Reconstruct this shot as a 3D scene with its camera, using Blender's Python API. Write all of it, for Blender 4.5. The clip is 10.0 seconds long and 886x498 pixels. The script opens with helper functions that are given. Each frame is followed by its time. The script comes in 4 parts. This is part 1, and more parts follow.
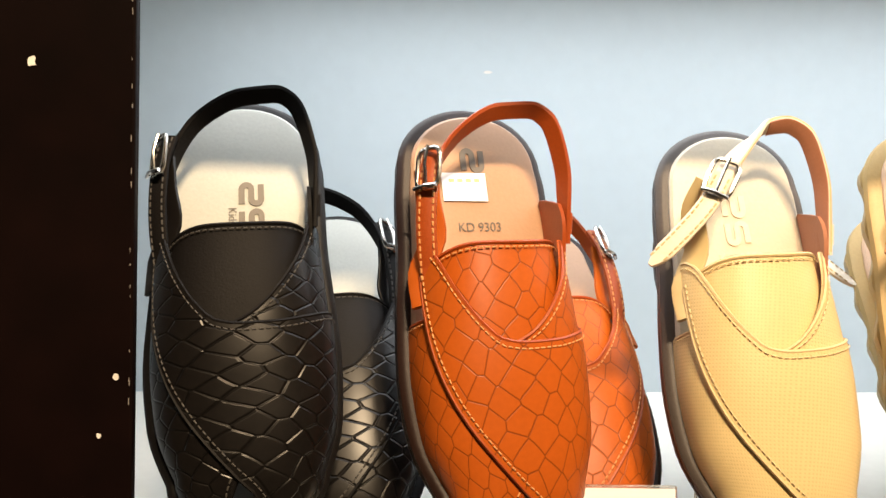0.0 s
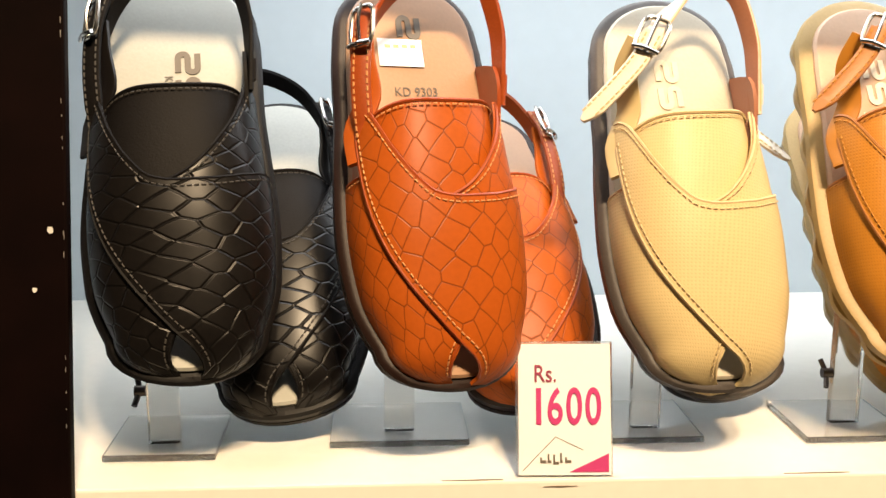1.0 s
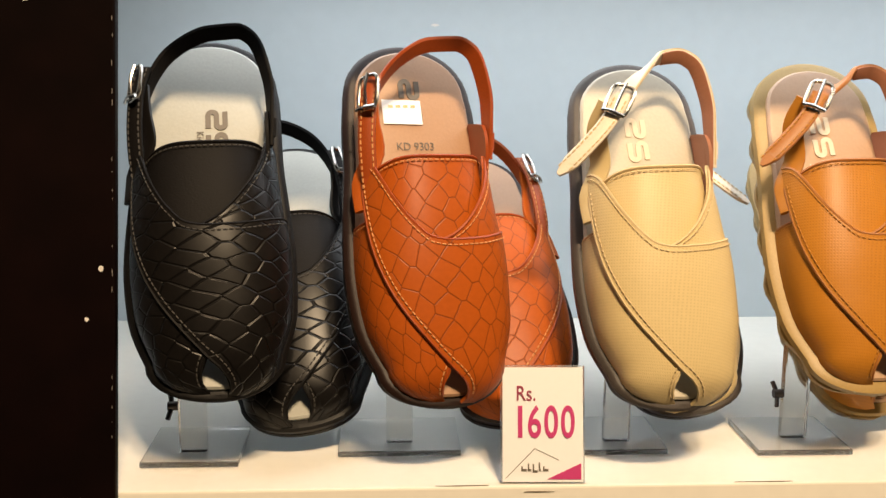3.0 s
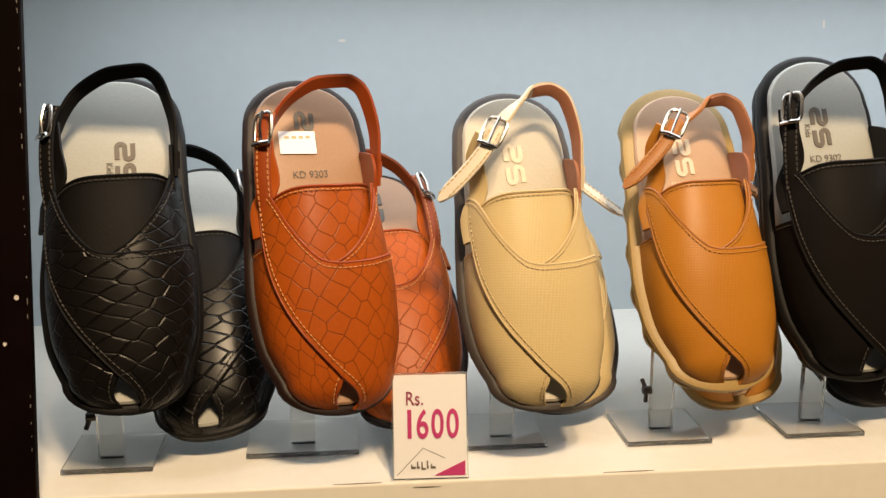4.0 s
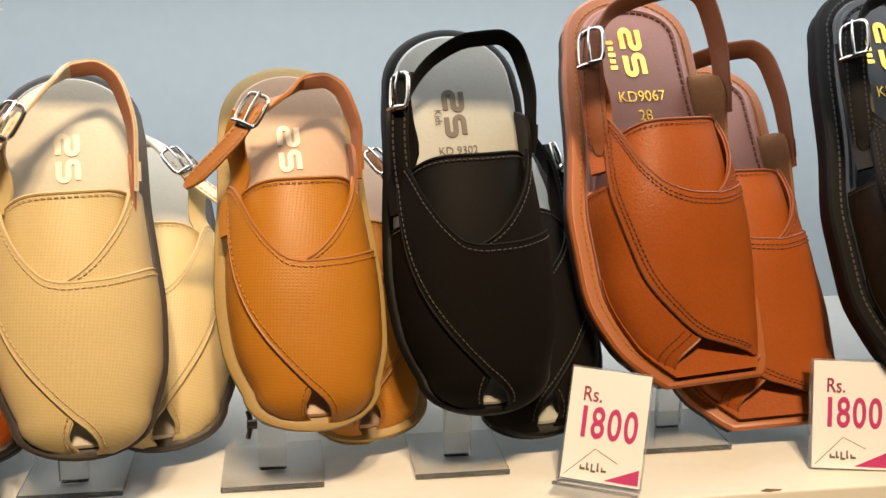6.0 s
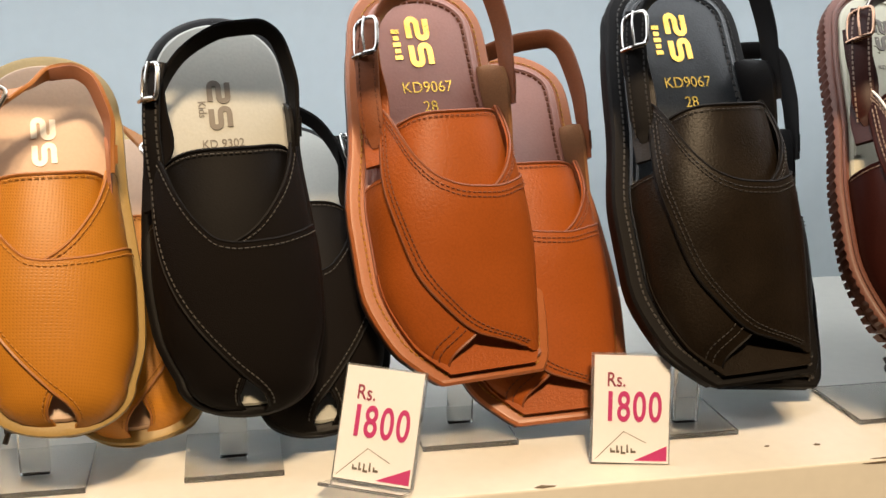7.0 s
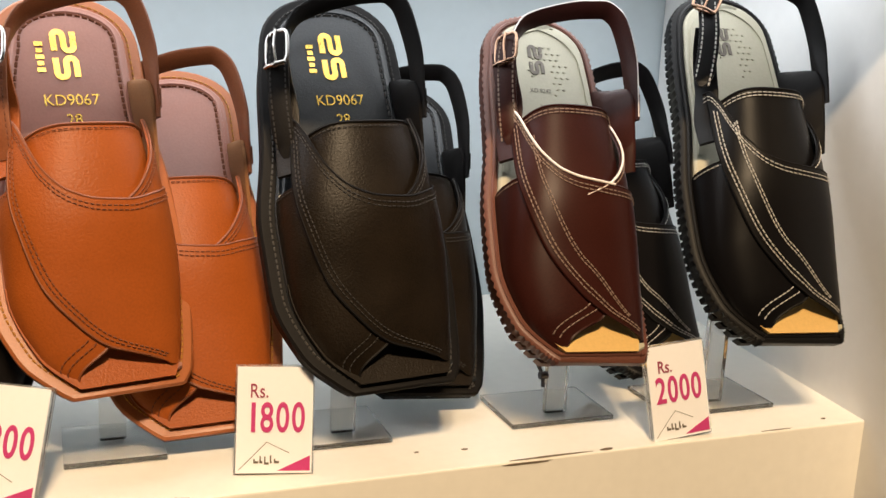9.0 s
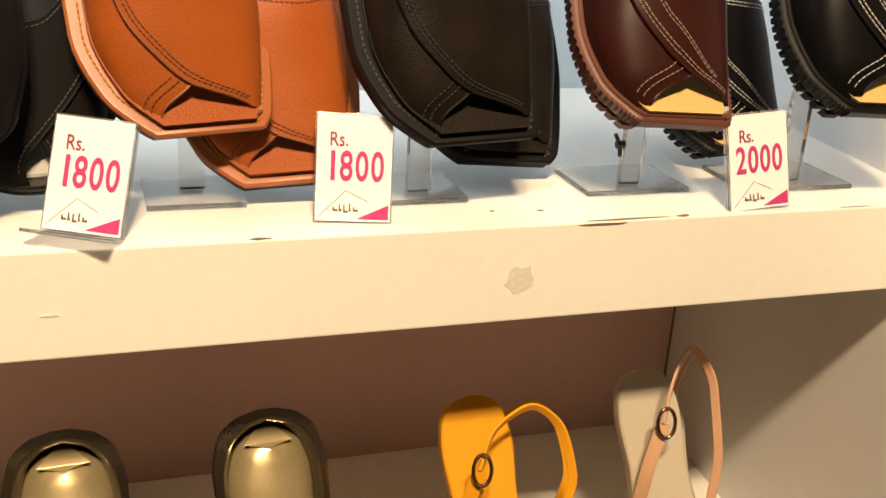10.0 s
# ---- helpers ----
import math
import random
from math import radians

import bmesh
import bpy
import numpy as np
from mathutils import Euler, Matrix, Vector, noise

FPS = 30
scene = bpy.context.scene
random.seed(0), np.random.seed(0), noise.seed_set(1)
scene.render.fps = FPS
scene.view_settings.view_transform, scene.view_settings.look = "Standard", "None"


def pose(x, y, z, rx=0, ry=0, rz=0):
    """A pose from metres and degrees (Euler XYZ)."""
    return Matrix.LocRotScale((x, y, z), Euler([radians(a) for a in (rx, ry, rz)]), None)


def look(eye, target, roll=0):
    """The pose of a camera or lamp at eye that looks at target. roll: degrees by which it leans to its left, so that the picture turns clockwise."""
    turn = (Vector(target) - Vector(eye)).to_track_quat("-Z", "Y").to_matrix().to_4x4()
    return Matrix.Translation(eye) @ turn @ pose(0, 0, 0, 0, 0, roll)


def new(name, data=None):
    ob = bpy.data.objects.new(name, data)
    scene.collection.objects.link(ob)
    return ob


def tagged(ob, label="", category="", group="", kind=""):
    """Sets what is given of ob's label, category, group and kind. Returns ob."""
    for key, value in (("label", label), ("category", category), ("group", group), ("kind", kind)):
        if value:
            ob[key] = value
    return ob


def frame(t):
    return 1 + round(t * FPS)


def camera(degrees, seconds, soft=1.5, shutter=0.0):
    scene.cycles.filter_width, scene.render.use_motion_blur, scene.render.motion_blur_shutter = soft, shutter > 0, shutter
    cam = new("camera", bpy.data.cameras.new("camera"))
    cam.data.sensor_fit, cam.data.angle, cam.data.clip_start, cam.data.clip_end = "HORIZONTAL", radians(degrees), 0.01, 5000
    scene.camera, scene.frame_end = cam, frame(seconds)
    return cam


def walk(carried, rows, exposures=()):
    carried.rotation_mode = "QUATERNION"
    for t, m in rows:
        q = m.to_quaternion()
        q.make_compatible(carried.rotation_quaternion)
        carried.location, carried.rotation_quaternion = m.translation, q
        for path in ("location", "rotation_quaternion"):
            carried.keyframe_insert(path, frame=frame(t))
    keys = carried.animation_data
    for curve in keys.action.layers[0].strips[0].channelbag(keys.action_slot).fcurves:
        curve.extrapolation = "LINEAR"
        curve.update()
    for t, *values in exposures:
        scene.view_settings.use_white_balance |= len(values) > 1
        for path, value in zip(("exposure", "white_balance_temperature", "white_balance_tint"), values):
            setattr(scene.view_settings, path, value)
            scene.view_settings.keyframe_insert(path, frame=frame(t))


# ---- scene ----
cam = camera(46.0, 10.0)
PATH = [
    (0, (0.305, -0.424, 0.24), (0.365, 1.548, -0.087), 0.6),
    (0.5, (0.309, -0.437, 0.2), (0.43, 1.524, -0.176), 0.5),
    (1, (0.319, -0.438, 0.193), (0.44, 1.521, -0.193), 0.2),
    (1.5, (0.327, -0.428, 0.252), (0.393, 1.502, -0.27), 1.3),
    (1.8, (0.3173, -0.4394, 0.2031), (0.4186, 1.5294, -0.1338), 1.03),
    (2, (0.314, -0.508, 0.224), (0.429, 1.456, -0.136), 0.8),
    (2.2, (0.321, -0.507, 0.221), (0.41, 1.457, -0.144), 0.6),
    (3.3, (0.323, -0.505, 0.219), (0.452, 1.458, -0.146), 0.1),
    (3.4, (0.3260, -0.4990, 0.2256), (0.4720, 1.4557, -0.1716), 0.10),
    (3.5, (0.318, -0.572, 0.255), (0.49, 1.375, -0.171), 0.3),
    (4, (0.35, -0.555, 0.257), (0.556, 1.389, -0.165), -0.0),
    (4.5, (0.412, -0.525, 0.256), (0.568, 1.424, -0.164), -0.4),
    (5, (0.475, -0.503, 0.256), (0.612, 1.432, -0.228), 0.0),
    (5.5, (0.524, -0.487, 0.255), (0.737, 1.44, -0.237), 0.8),
    (6, (0.568, -0.476, 0.253), (0.856, 1.447, -0.214), 0.4),
    (6.2, (0.584, -0.472, 0.254), (0.913, 1.443, -0.221), 0.8),
    (7.3, (0.683, -0.483, 0.258), (1.155, 1.395, -0.239), 1.7),
    (7.5, (0.698, -0.491, 0.255), (1.225, 1.38, -0.215), 2.3),
    (8, (0.715, -0.496, 0.256), (1.266, 1.371, -0.203), 2.2),
    (8.5, (0.742, -0.505, 0.259), (1.369, 1.338, -0.199), 2.1),
    (9, (0.757, -0.517, 0.257), (1.465, 1.3, -0.186), 2.8),
    (9.5, (0.754, -0.519, 0.234), (1.446, 1.278, -0.304), 3.2),
    (10, (0.736, -0.52, 0.199), (1.357, 1.243, -0.514), 3.7),
]
EXPOSURES = [(0, .6), (1.2, .60), (1.5, .42), (2.0, .22), (3.3, .10), (3.6, -.08), (4.5, -.05), (5.5, -.06), (7.5, .04), (9.0, .10), (9.5, .35), (10, .5)]
walk(cam, [(t, look(eye, target, roll)) for t, eye, target, roll in PATH], EXPOSURES)

# ---- light ----
world = bpy.data.worlds.new("shop_world")
scene.world = world
world.use_nodes = True
world.node_tree.nodes["Background"].inputs[0].default_value = (0.75, 0.82, 1.0, 1)
world.node_tree.nodes["Background"].inputs[1].default_value = 0.02


def area_lamp(name, eye, target, power, size, colour, size_y=None):
    data = bpy.data.lights.new(name, "AREA")
    data.energy, data.size, data.color = power, size, colour
    if size_y:
        data.shape, data.size_y = "RECTANGLE", size_y
    ob = new(name, data)
    ob.matrix_world = look(eye, target)
    return ob


WARM, COOL = (1.0, 0.74, 0.46), (0.92, 0.96, 1.0)
area_lamp("ceiling_spot", (0.52, -1.22, 1.52), (0.50, 0.0, 0.05), 26.5, 0.12, WARM)
area_lamp("ceiling_spot", (0.72, -1.22, 1.52), (0.75, 0.0, 0.05), 26.5, 0.12, WARM)
area_lamp("shelf_light_panel", (0.71, 0.155, 0.311), (0.71, 0.155, 0.0), 2.55, 1.10, COOL, 0.23)


# ---- materials ----
def material(name, base, rough=0.5, metal=0.0, vary=0.15, grain=400.0, bump=0.1, stain=12.0, pattern=None, coat=0.0, second=None, uv=False, gloss=0.36):
    """A surface of a base colour with grain and stains at two scales, and relief by kind."""
    m = bpy.data.materials.new(name)
    m.use_nodes = True
    n, l = m.node_tree.nodes, m.node_tree.links
    b = n["Principled BSDF"]
    b.inputs["Metallic"].default_value = metal
    b.inputs["Coat Weight"].default_value = coat
    b.inputs["Coat Roughness"].default_value = 0.15
    b.inputs["Specular IOR Level"].default_value = gloss
    co = n.new("ShaderNodeTexCoord")
    src = co.outputs["UV" if uv else "Object"]
    fine, broad = n.new("ShaderNodeTexNoise"), n.new("ShaderNodeTexNoise")
    fine.inputs["Scale"].default_value, fine.inputs["Detail"].default_value = grain, 4
    broad.inputs["Scale"].default_value, broad.inputs["Detail"].default_value = stain, 3
    l.new(src, fine.inputs["Vector"]), l.new(src, broad.inputs["Vector"])
    total = n.new("ShaderNodeMath")
    total.operation = "ADD"
    l.new(fine.outputs["Fac"], total.inputs[0]), l.new(broad.outputs["Fac"], total.inputs[1])
    ramp = n.new("ShaderNodeMapRange")
    ramp.inputs["From Min"].default_value, ramp.inputs["From Max"].default_value = 0.6, 1.4
    l.new(total.outputs[0], ramp.inputs["Value"])
    mix = n.new("ShaderNodeMix")
    mix.data_type = "RGBA"
    lo = second or [c * (1 - vary) for c in base]
    hi = [min(1, c * (1 + vary)) for c in base]
    mix.inputs["A"].default_value, mix.inputs["B"].default_value = (*lo, 1), (*hi, 1)
    l.new(ramp.outputs[0], mix.inputs["Factor"])
    colour, height = mix.outputs["Result"], fine.outputs["Fac"]
    rr = n.new("ShaderNodeMapRange")
    rr.inputs["To Min"].default_value, rr.inputs["To Max"].default_value = max(0.03, rough - 0.1), min(1, rough + 0.1)
    l.new(broad.outputs["Fac"], rr.inputs["Value"])
    l.new(rr.outputs[0], b.inputs["Roughness"])
    bm = n.new("ShaderNodeBump")
    bm.inputs["Strength"].default_value, bm.inputs["Distance"].default_value = bump, 0.0006
    if pattern in ("croc", "croc_soft"):
        mp = n.new("ShaderNodeMapping")
        mp.inputs["Rotation"].default_value = (0, 0, radians(38))
        mp.inputs["Scale"].default_value = (80, 130, 1) if pattern == "croc" else (118, 92, 1)
        l.new(src, mp.inputs["Vector"])
        vo = n.new("ShaderNodeTexVoronoi")
        vo.voronoi_dimensions, vo.feature, vo.distance = "2D", "DISTANCE_TO_EDGE", "EUCLIDEAN"
        vo.inputs["Scale"].default_value, vo.inputs["Randomness"].default_value = 1.0, 0.5
        l.new(mp.outputs[0], vo.inputs["Vector"])
        cut = n.new("ShaderNodeMapRange")
        cut.interpolation_type = "SMOOTHSTEP"
        cut.inputs["From Max"].default_value = 0.09 if pattern == "croc" else 0.055
        l.new(vo.outputs["Distance"], cut.inputs["Value"])
        dark = n.new("ShaderNodeMix")
        dark.data_type = "RGBA"
        dark.inputs["A"].default_value = (*[c * 0.45 for c in base], 1)
        l.new(cut.outputs[0], dark.inputs["Factor"]), l.new(colour, dark.inputs["B"])
        colour, height = dark.outputs["Result"], cut.outputs[0]
        bm.inputs["Strength"].default_value, bm.inputs["Distance"].default_value = bump, 0.0009
    if pattern == "dots":
        mp = n.new("ShaderNodeMapping")
        mp.inputs["Rotation"].default_value = (0, 0, radians(8))
        mp.inputs["Scale"].default_value = (640, 640, 1)
        l.new(src, mp.inputs["Vector"])
        vo = n.new("ShaderNodeTexVoronoi")
        vo.voronoi_dimensions = "2D"
        vo.inputs["Scale"].default_value, vo.inputs["Randomness"].default_value = 1.0, 0.0
        l.new(mp.outputs[0], vo.inputs["Vector"])
        cut = n.new("ShaderNodeMapRange")
        cut.inputs["From Min"].default_value, cut.inputs["From Max"].default_value = 0.12, 0.34
        l.new(vo.outputs["Distance"], cut.inputs["Value"])
        dark = n.new("ShaderNodeMix")
        dark.data_type = "RGBA"
        dark.inputs["A"].default_value = (*[c * 0.86 for c in base], 1)
        l.new(cut.outputs[0], dark.inputs["Factor"]), l.new(colour, dark.inputs["B"])
        colour, height = dark.outputs["Result"], cut.outputs[0]
        bm.inputs["Distance"].default_value = 0.0005
    l.new(height, bm.inputs["Height"])
    l.new(bm.outputs[0], b.inputs["Normal"])
    l.new(colour, b.inputs["Base Color"])
    return m


def clear_plastic(name, tint, rough=0.06, clear=0.93):
    m = bpy.data.materials.new(name)
    m.use_nodes = True
    b = m.node_tree.nodes["Principled BSDF"]
    b.inputs["Base Color"].default_value = (*tint, 1)
    b.inputs["Transmission Weight"].default_value = clear
    b.inputs["Roughness"].default_value = rough
    b.inputs["IOR"].default_value = 1.3
    return m


M = dict(
    wall=material("pale_blue_paint", (0.54, 0.61, 0.65), 0.55, vary=0.03, grain=90, bump=0.05, stain=3),
    side=material("off_white_paint", (0.72, 0.72, 0.72), 0.5, vary=0.03, grain=90, bump=0.05, stain=3),
    # mauve puts the shelf's shade and the warm light into the lower wall's colour
    low=material("shaded_wall_mauve", (0.5600, 0.3600, 0.3300), 0.55, vary=0.05, grain=90, bump=0.06, stain=5),
    shelf=material("white_laminate", (0.86, 0.83, 0.76), 0.38, vary=0.035, grain=120, bump=0.04, stain=7),
    chip=material("chipped_laminate", (0.16, 0.12, 0.08), 0.8),
    smudge=material("grey_smudge", (0.71, 0.67, 0.60), 0.6),
    column=material("dark_mahogany", (0.0040, 0.0012, 0.0010), 0.6, gloss=0.08, vary=0.6, grain=35, bump=0.05, stain=6),
    speck=material("white_paint_speck", (0.8, 0.76, 0.72), 0.6),
    fleck=material("worn_edge_fleck", (0.30, 0.27, 0.25), 0.7),
    room=material("shop_plaster", (0.22, 0.21, 0.20), 0.8, vary=0.05, grain=20, stain=1),
    acrylic=clear_plastic("clear_acrylic", (0.91, 0.90, 0.87), 0.10, 0.94),
    bolt=material("dark_steel", (0.10, 0.09, 0.085), 0.4, 0.9, vary=0.2),
    sleeve=clear_plastic("clear_sleeve", (0.97, 0.97, 0.97), 0.03),
    card=material("white_card", (0.86, 0.86, 0.89), 0.35, vary=0.015, grain=300, bump=0.01),
    magenta=material("magenta_ink", (0.5200, 0.0500, 0.1900), 0.4, vary=0.04),
    maroon=material("maroon_ink", (0.3000, 0.0500, 0.1000), 0.4, vary=0.04),
    pale_patch=material("pale_wall_patch", (0.47, 0.40, 0.40), 0.5),
    ink=material("grey_ink", (0.1300, 0.1100, 0.0900), 0.5, vary=0.05),
    paper=material("white_sticker", (0.88, 0.88, 0.90), 0.5, vary=0.01),
    chrome=material("chrome_buckle", (0.52, 0.51, 0.49), 0.20, 1.0, vary=0.05, bump=0.02),
    bronze=material("aged_bronze_buckle", (0.36, 0.22, 0.15), 0.25, 1.0, vary=0.2, bump=0.05),
    gold=material("gold_foil", (0.95, 0.62, 0.13), 0.25, 0.85, vary=0.1, bump=0.02),
    black_croc=material("black_croc_leather", (0.0060, 0.0050, 0.0046), 0.33, gloss=0.24, vary=0.4, pattern="croc", bump=0.5, uv=True, second=(0.004, 0.0035, 0.0035)),
    black_plain=material("black_leather", (0.0060, 0.0052, 0.0052), 0.60, gloss=0.13, vary=0.3, grain=900, bump=0.2),
    orange_croc=material("orange_croc_leather", (0.3900, 0.0800, 0.0075), 0.42, gloss=0.18, vary=0.10, pattern="croc_soft", bump=0.22, uv=True),
    orange_plain=material("orange_brown_leather", (0.3000, 0.0520, 0.0070), 0.42, vary=0.12, grain=900, bump=0.2),
    cream=material("cream_perforated_leather", (0.6400, 0.5000, 0.2550), 0.45, vary=0.05, pattern="dots", bump=0.18, uv=True),
    cream_plain=material("cream_leather", (0.7000, 0.6200, 0.5000), 0.45, vary=0.06, grain=800, bump=0.15),
    tan=material("mustard_tan_perforated_leather", (0.4700, 0.1850, 0.0180), 0.42, vary=0.07, pattern="dots", bump=0.18, uv=True),
    tan_plain=material("tan_leather", (0.3600, 0.1400, 0.0350), 0.45, vary=0.08, grain=800, bump=0.15),
    suede=material("black_nubuck", (0.0038, 0.0024, 0.0020), 0.8, gloss=0.15, vary=0.35, grain=1600, bump=0.35),
    cognac=material("cognac_leather", (0.3000, 0.0690, 0.0100), 0.44, gloss=0.22, vary=0.16, grain=700, bump=0.45, stain=22),
    welt_tan=material("tan_leather_welt", (0.34, 0.105, 0.034), 0.38, vary=0.12, grain=800, bump=0.2),
    cognac_dark=material("cognac_strap_leather", (0.1950, 0.0562, 0.0180), 0.45, vary=0.2, grain=900, bump=0.25),
    cognac_fuzzy=material("brown_suede_lining", (0.22, 0.095, 0.035), 0.9, vary=0.3, grain=1300, bump=0.5),
    black_grain=material("black_brown_grained_leather", (0.0105, 0.0070, 0.0042), 0.42, gloss=0.18, vary=0.55, grain=800, bump=0.4, stain=30),
    oxblood=material("oxblood_polished_leather", (0.0280, 0.0066, 0.0048), 0.36, gloss=0.15, vary=0.35, grain=900, bump=0.08, stain=15),
    black_shine=material("black_polished_leather", (0.0046, 0.0042, 0.0046), 0.34, gloss=0.13, vary=0.3, grain=900, bump=0.08, stain=15),
    sole_dark=material("dark_brown_rubber", (0.0168, 0.0070, 0.0049), 0.5, gloss=0.3, vary=0.25, grain=700, bump=0.2),
    sole_black=material("black_rubber", (0.0054, 0.0048, 0.0048), 0.5, gloss=0.2, vary=0.25, grain=700, bump=0.2),
    sole_grey=material("grey_brown_rubber", (0.0600, 0.0500, 0.0450), 0.5, vary=0.15, grain=700, bump=0.2),
    sole_gum=material("gum_rubber", (0.3600, 0.2400, 0.0850), 0.45, vary=0.1, grain=700, bump=0.15),
    sole_red=material("red_brown_rubber", (0.13, 0.048, 0.032), 0.45, vary=0.2, grain=700, bump=0.2),
    print_pale=material("pale_gold_print", (0.66, 0.56, 0.42), 0.3, vary=0.1),
    lining_brown=material("brown_pink_lining", (0.36, 0.15, 0.085), 0.6, vary=0.08, grain=900, bump=0.15),
    bed_pale=material("pale_footbed", (0.3869, 0.3869, 0.3494), 0.5, vary=0.06, grain=600, bump=0.15),
    bed_pad=material("pale_heel_pad", (0.2902, 0.2805, 0.2418), 0.4, vary=0.06, grain=500, bump=0.2),
    bed_tan=material("tan_footbed", (0.3845, 0.2254, 0.1326), 0.45, vary=0.06, grain=600, bump=0.15),
    bed_cream=material("cream_footbed", (0.4906, 0.4376, 0.3448), 0.45, vary=0.06, grain=600, bump=0.15),
    bed_cream_pad=material("gold_cream_heel_pad", (0.5148, 0.3900, 0.2496), 0.33, vary=0.08, grain=500, bump=0.2),
    bed_peach=material("peach_footbed", (0.4508, 0.2917, 0.1856), 0.42, vary=0.06, grain=600, bump=0.15),
    bed_rose=material("rose_brown_footbed", (0.34, 0.15, 0.11), 0.35, vary=0.1, grain=700, bump=0.2),
    bed_black=material("black_footbed", (0.022, 0.024, 0.026), 0.26, vary=0.3, grain=900, bump=0.25),
    bed_ivory=material("ivory_rubber_footbed", (0.4243, 0.3978, 0.3050), 0.5, vary=0.06, grain=600, bump=0.15),
    toe_wood=material("yellow_leather_toe", (0.62, 0.40, 0.14), 0.5, vary=0.1, grain=500, bump=0.1),
    thread_grey=material("grey_thread", (0.0600, 0.0560, 0.0520), 0.8),
    thread_white=material("white_thread", (0.46, 0.44, 0.41), 0.8),
    thread_beige=material("beige_thread", (0.26, 0.18, 0.14), 0.8),
    thread_orange=material("orange_thread", (0.60, 0.27, 0.10), 0.8),
    thread_cream=material("cream_thread", (0.58, 0.45, 0.25), 0.8),
    thread_tan=material("tan_thread", (0.42, 0.18, 0.03), 0.8),
    thread_brown=material("brown_thread", (0.16, 0.05, 0.02), 0.8),
    thread_black=material("black_thread", (0.03, 0.027, 0.025), 0.7),
    pipe_white=material("white_piping", (0.75, 0.68, 0.64), 0.4),
    patent_gold=material("gold_patent", (0.72, 0.58, 0.32), 0.22, 0.7, vary=0.1, bump=0.0),
    patent_black=material("black_patent", (0.03, 0.022, 0.015), 0.08, vary=0.2, bump=0.0, coat=0.6),
    yellow=material("yellow_leather", (0.75, 0.34, 0.015), 0.35, vary=0.06, grain=800, bump=0.1),
    beige=material("beige_leather", (0.60, 0.36, 0.22), 0.4, vary=0.06, grain=800, bump=0.1),
)


# ---- mesh helpers ----
def link(name, verts, faces, mat, parent=None, label="", uvs=None, smooth=True):
    me = bpy.data.meshes.new(name)
    me.from_pydata([tuple(v) for v in verts], [], faces)
    if uvs is not None:
        layer = me.uv_layers.new(name="UVMap")
        for loop in me.loops:
            layer.data[loop.index].uv = uvs[loop.vertex_index]
    me.materials.append(mat)
    b = bmesh.new()
    b.from_mesh(me)
    bmesh.ops.recalc_face_normals(b, faces=b.faces)
    b.to_mesh(me)
    b.free()
    if smooth:
        for p in me.polygons:
            p.use_smooth = True
        me.set_sharp_from_angle(angle=radians(38))
    ob = new(name, me)
    ob.parent = parent
    if label:
        ob["label"] = label
    return ob


def box(name, lo, hi, mat, parent=None, label="", bevel=0.0):
    b = bmesh.new()
    bmesh.ops.create_cube(b, size=1)
    for v in b.verts:
        v.co = Vector([lo[i] + (v.co[i] + 0.5) * (hi[i] - lo[i]) for i in range(3)])
    if bevel:
        bmesh.ops.bevel(b, geom=b.edges[:], offset=bevel, segments=2, profile=0.6, affect="EDGES")
    me = bpy.data.meshes.new(name)
    b.to_mesh(me)
    b.free()
    me.materials.append(mat)
    ob = new(name, me)
    ob.parent = parent
    if label:
        ob["label"] = label
    return ob


def curve(ts, vs):
    """A smooth function through the given knots."""
    ts, vs = np.array(ts, float), np.array(vs, float)
    d = np.diff(vs) / np.diff(ts)
    m = np.r_[d[0], [0 if a * b <= 0 else 2 * a * b / (a + b) for a, b in zip(d, d[1:])], d[-1]]

    def f(t):
        t = min(max(t, ts[0]), ts[-1])
        i = min(int(np.searchsorted(ts, t, "right")) - 1, len(ts) - 2)
        h = ts[i + 1] - ts[i]
        u = (t - ts[i]) / h
        return float((2 * u**3 - 3 * u**2 + 1) * vs[i] + (u**3 - 2 * u**2 + u) * h * m[i] + (3 * u**2 - 2 * u**3) * vs[i + 1] + (u**3 - u**2) * h * m[i + 1])
    return f


def resample(pts, n):
    pts = [Vector(p) for p in pts]
    axis = [curve(range(len(pts)), [p[i] for p in pts]) for i in range(3)]
    return [Vector([a((len(pts) - 1) * k / (n - 1)) for a in axis]) for k in range(n)]


def ribbon(pts, wides, width, thick, n=28, round_ends=False):
    """A flat strap swept along a line, its width along the given directions."""
    line, across = resample(pts, n), resample(wides, n)
    verts, faces = [], []
    for k, p in enumerate(line):
        tangent = (line[min(k + 1, n - 1)] - line[max(k - 1, 0)]).normalized()
        wide = across[k] - tangent * across[k].dot(tangent)
        wide.normalize()
        nor = tangent.cross(wide)
        w = width / 2 * (1 if not round_ends else min(1, max(0.25, math.sqrt(min(1, (n - 1 - k) / 4 + 0.03)))))
        for a, b in ((-1, -0.6), (-0.86, -1), (0.86, -1), (1, -0.6), (1, 0.6), (0.86, 1), (-0.86, 1), (-1, 0.6)):
            verts.append(p + wide * w * a + nor * thick / 2 * b)
        if k:
            o = 8 * (k - 1)
            faces += [(o + i, o + (i + 1) % 8, o + 8 + (i + 1) % 8, o + 8 + i) for i in range(8)]
    faces += [tuple(range(8)), tuple(range(8 * n - 8, 8 * n))]
    return verts, faces


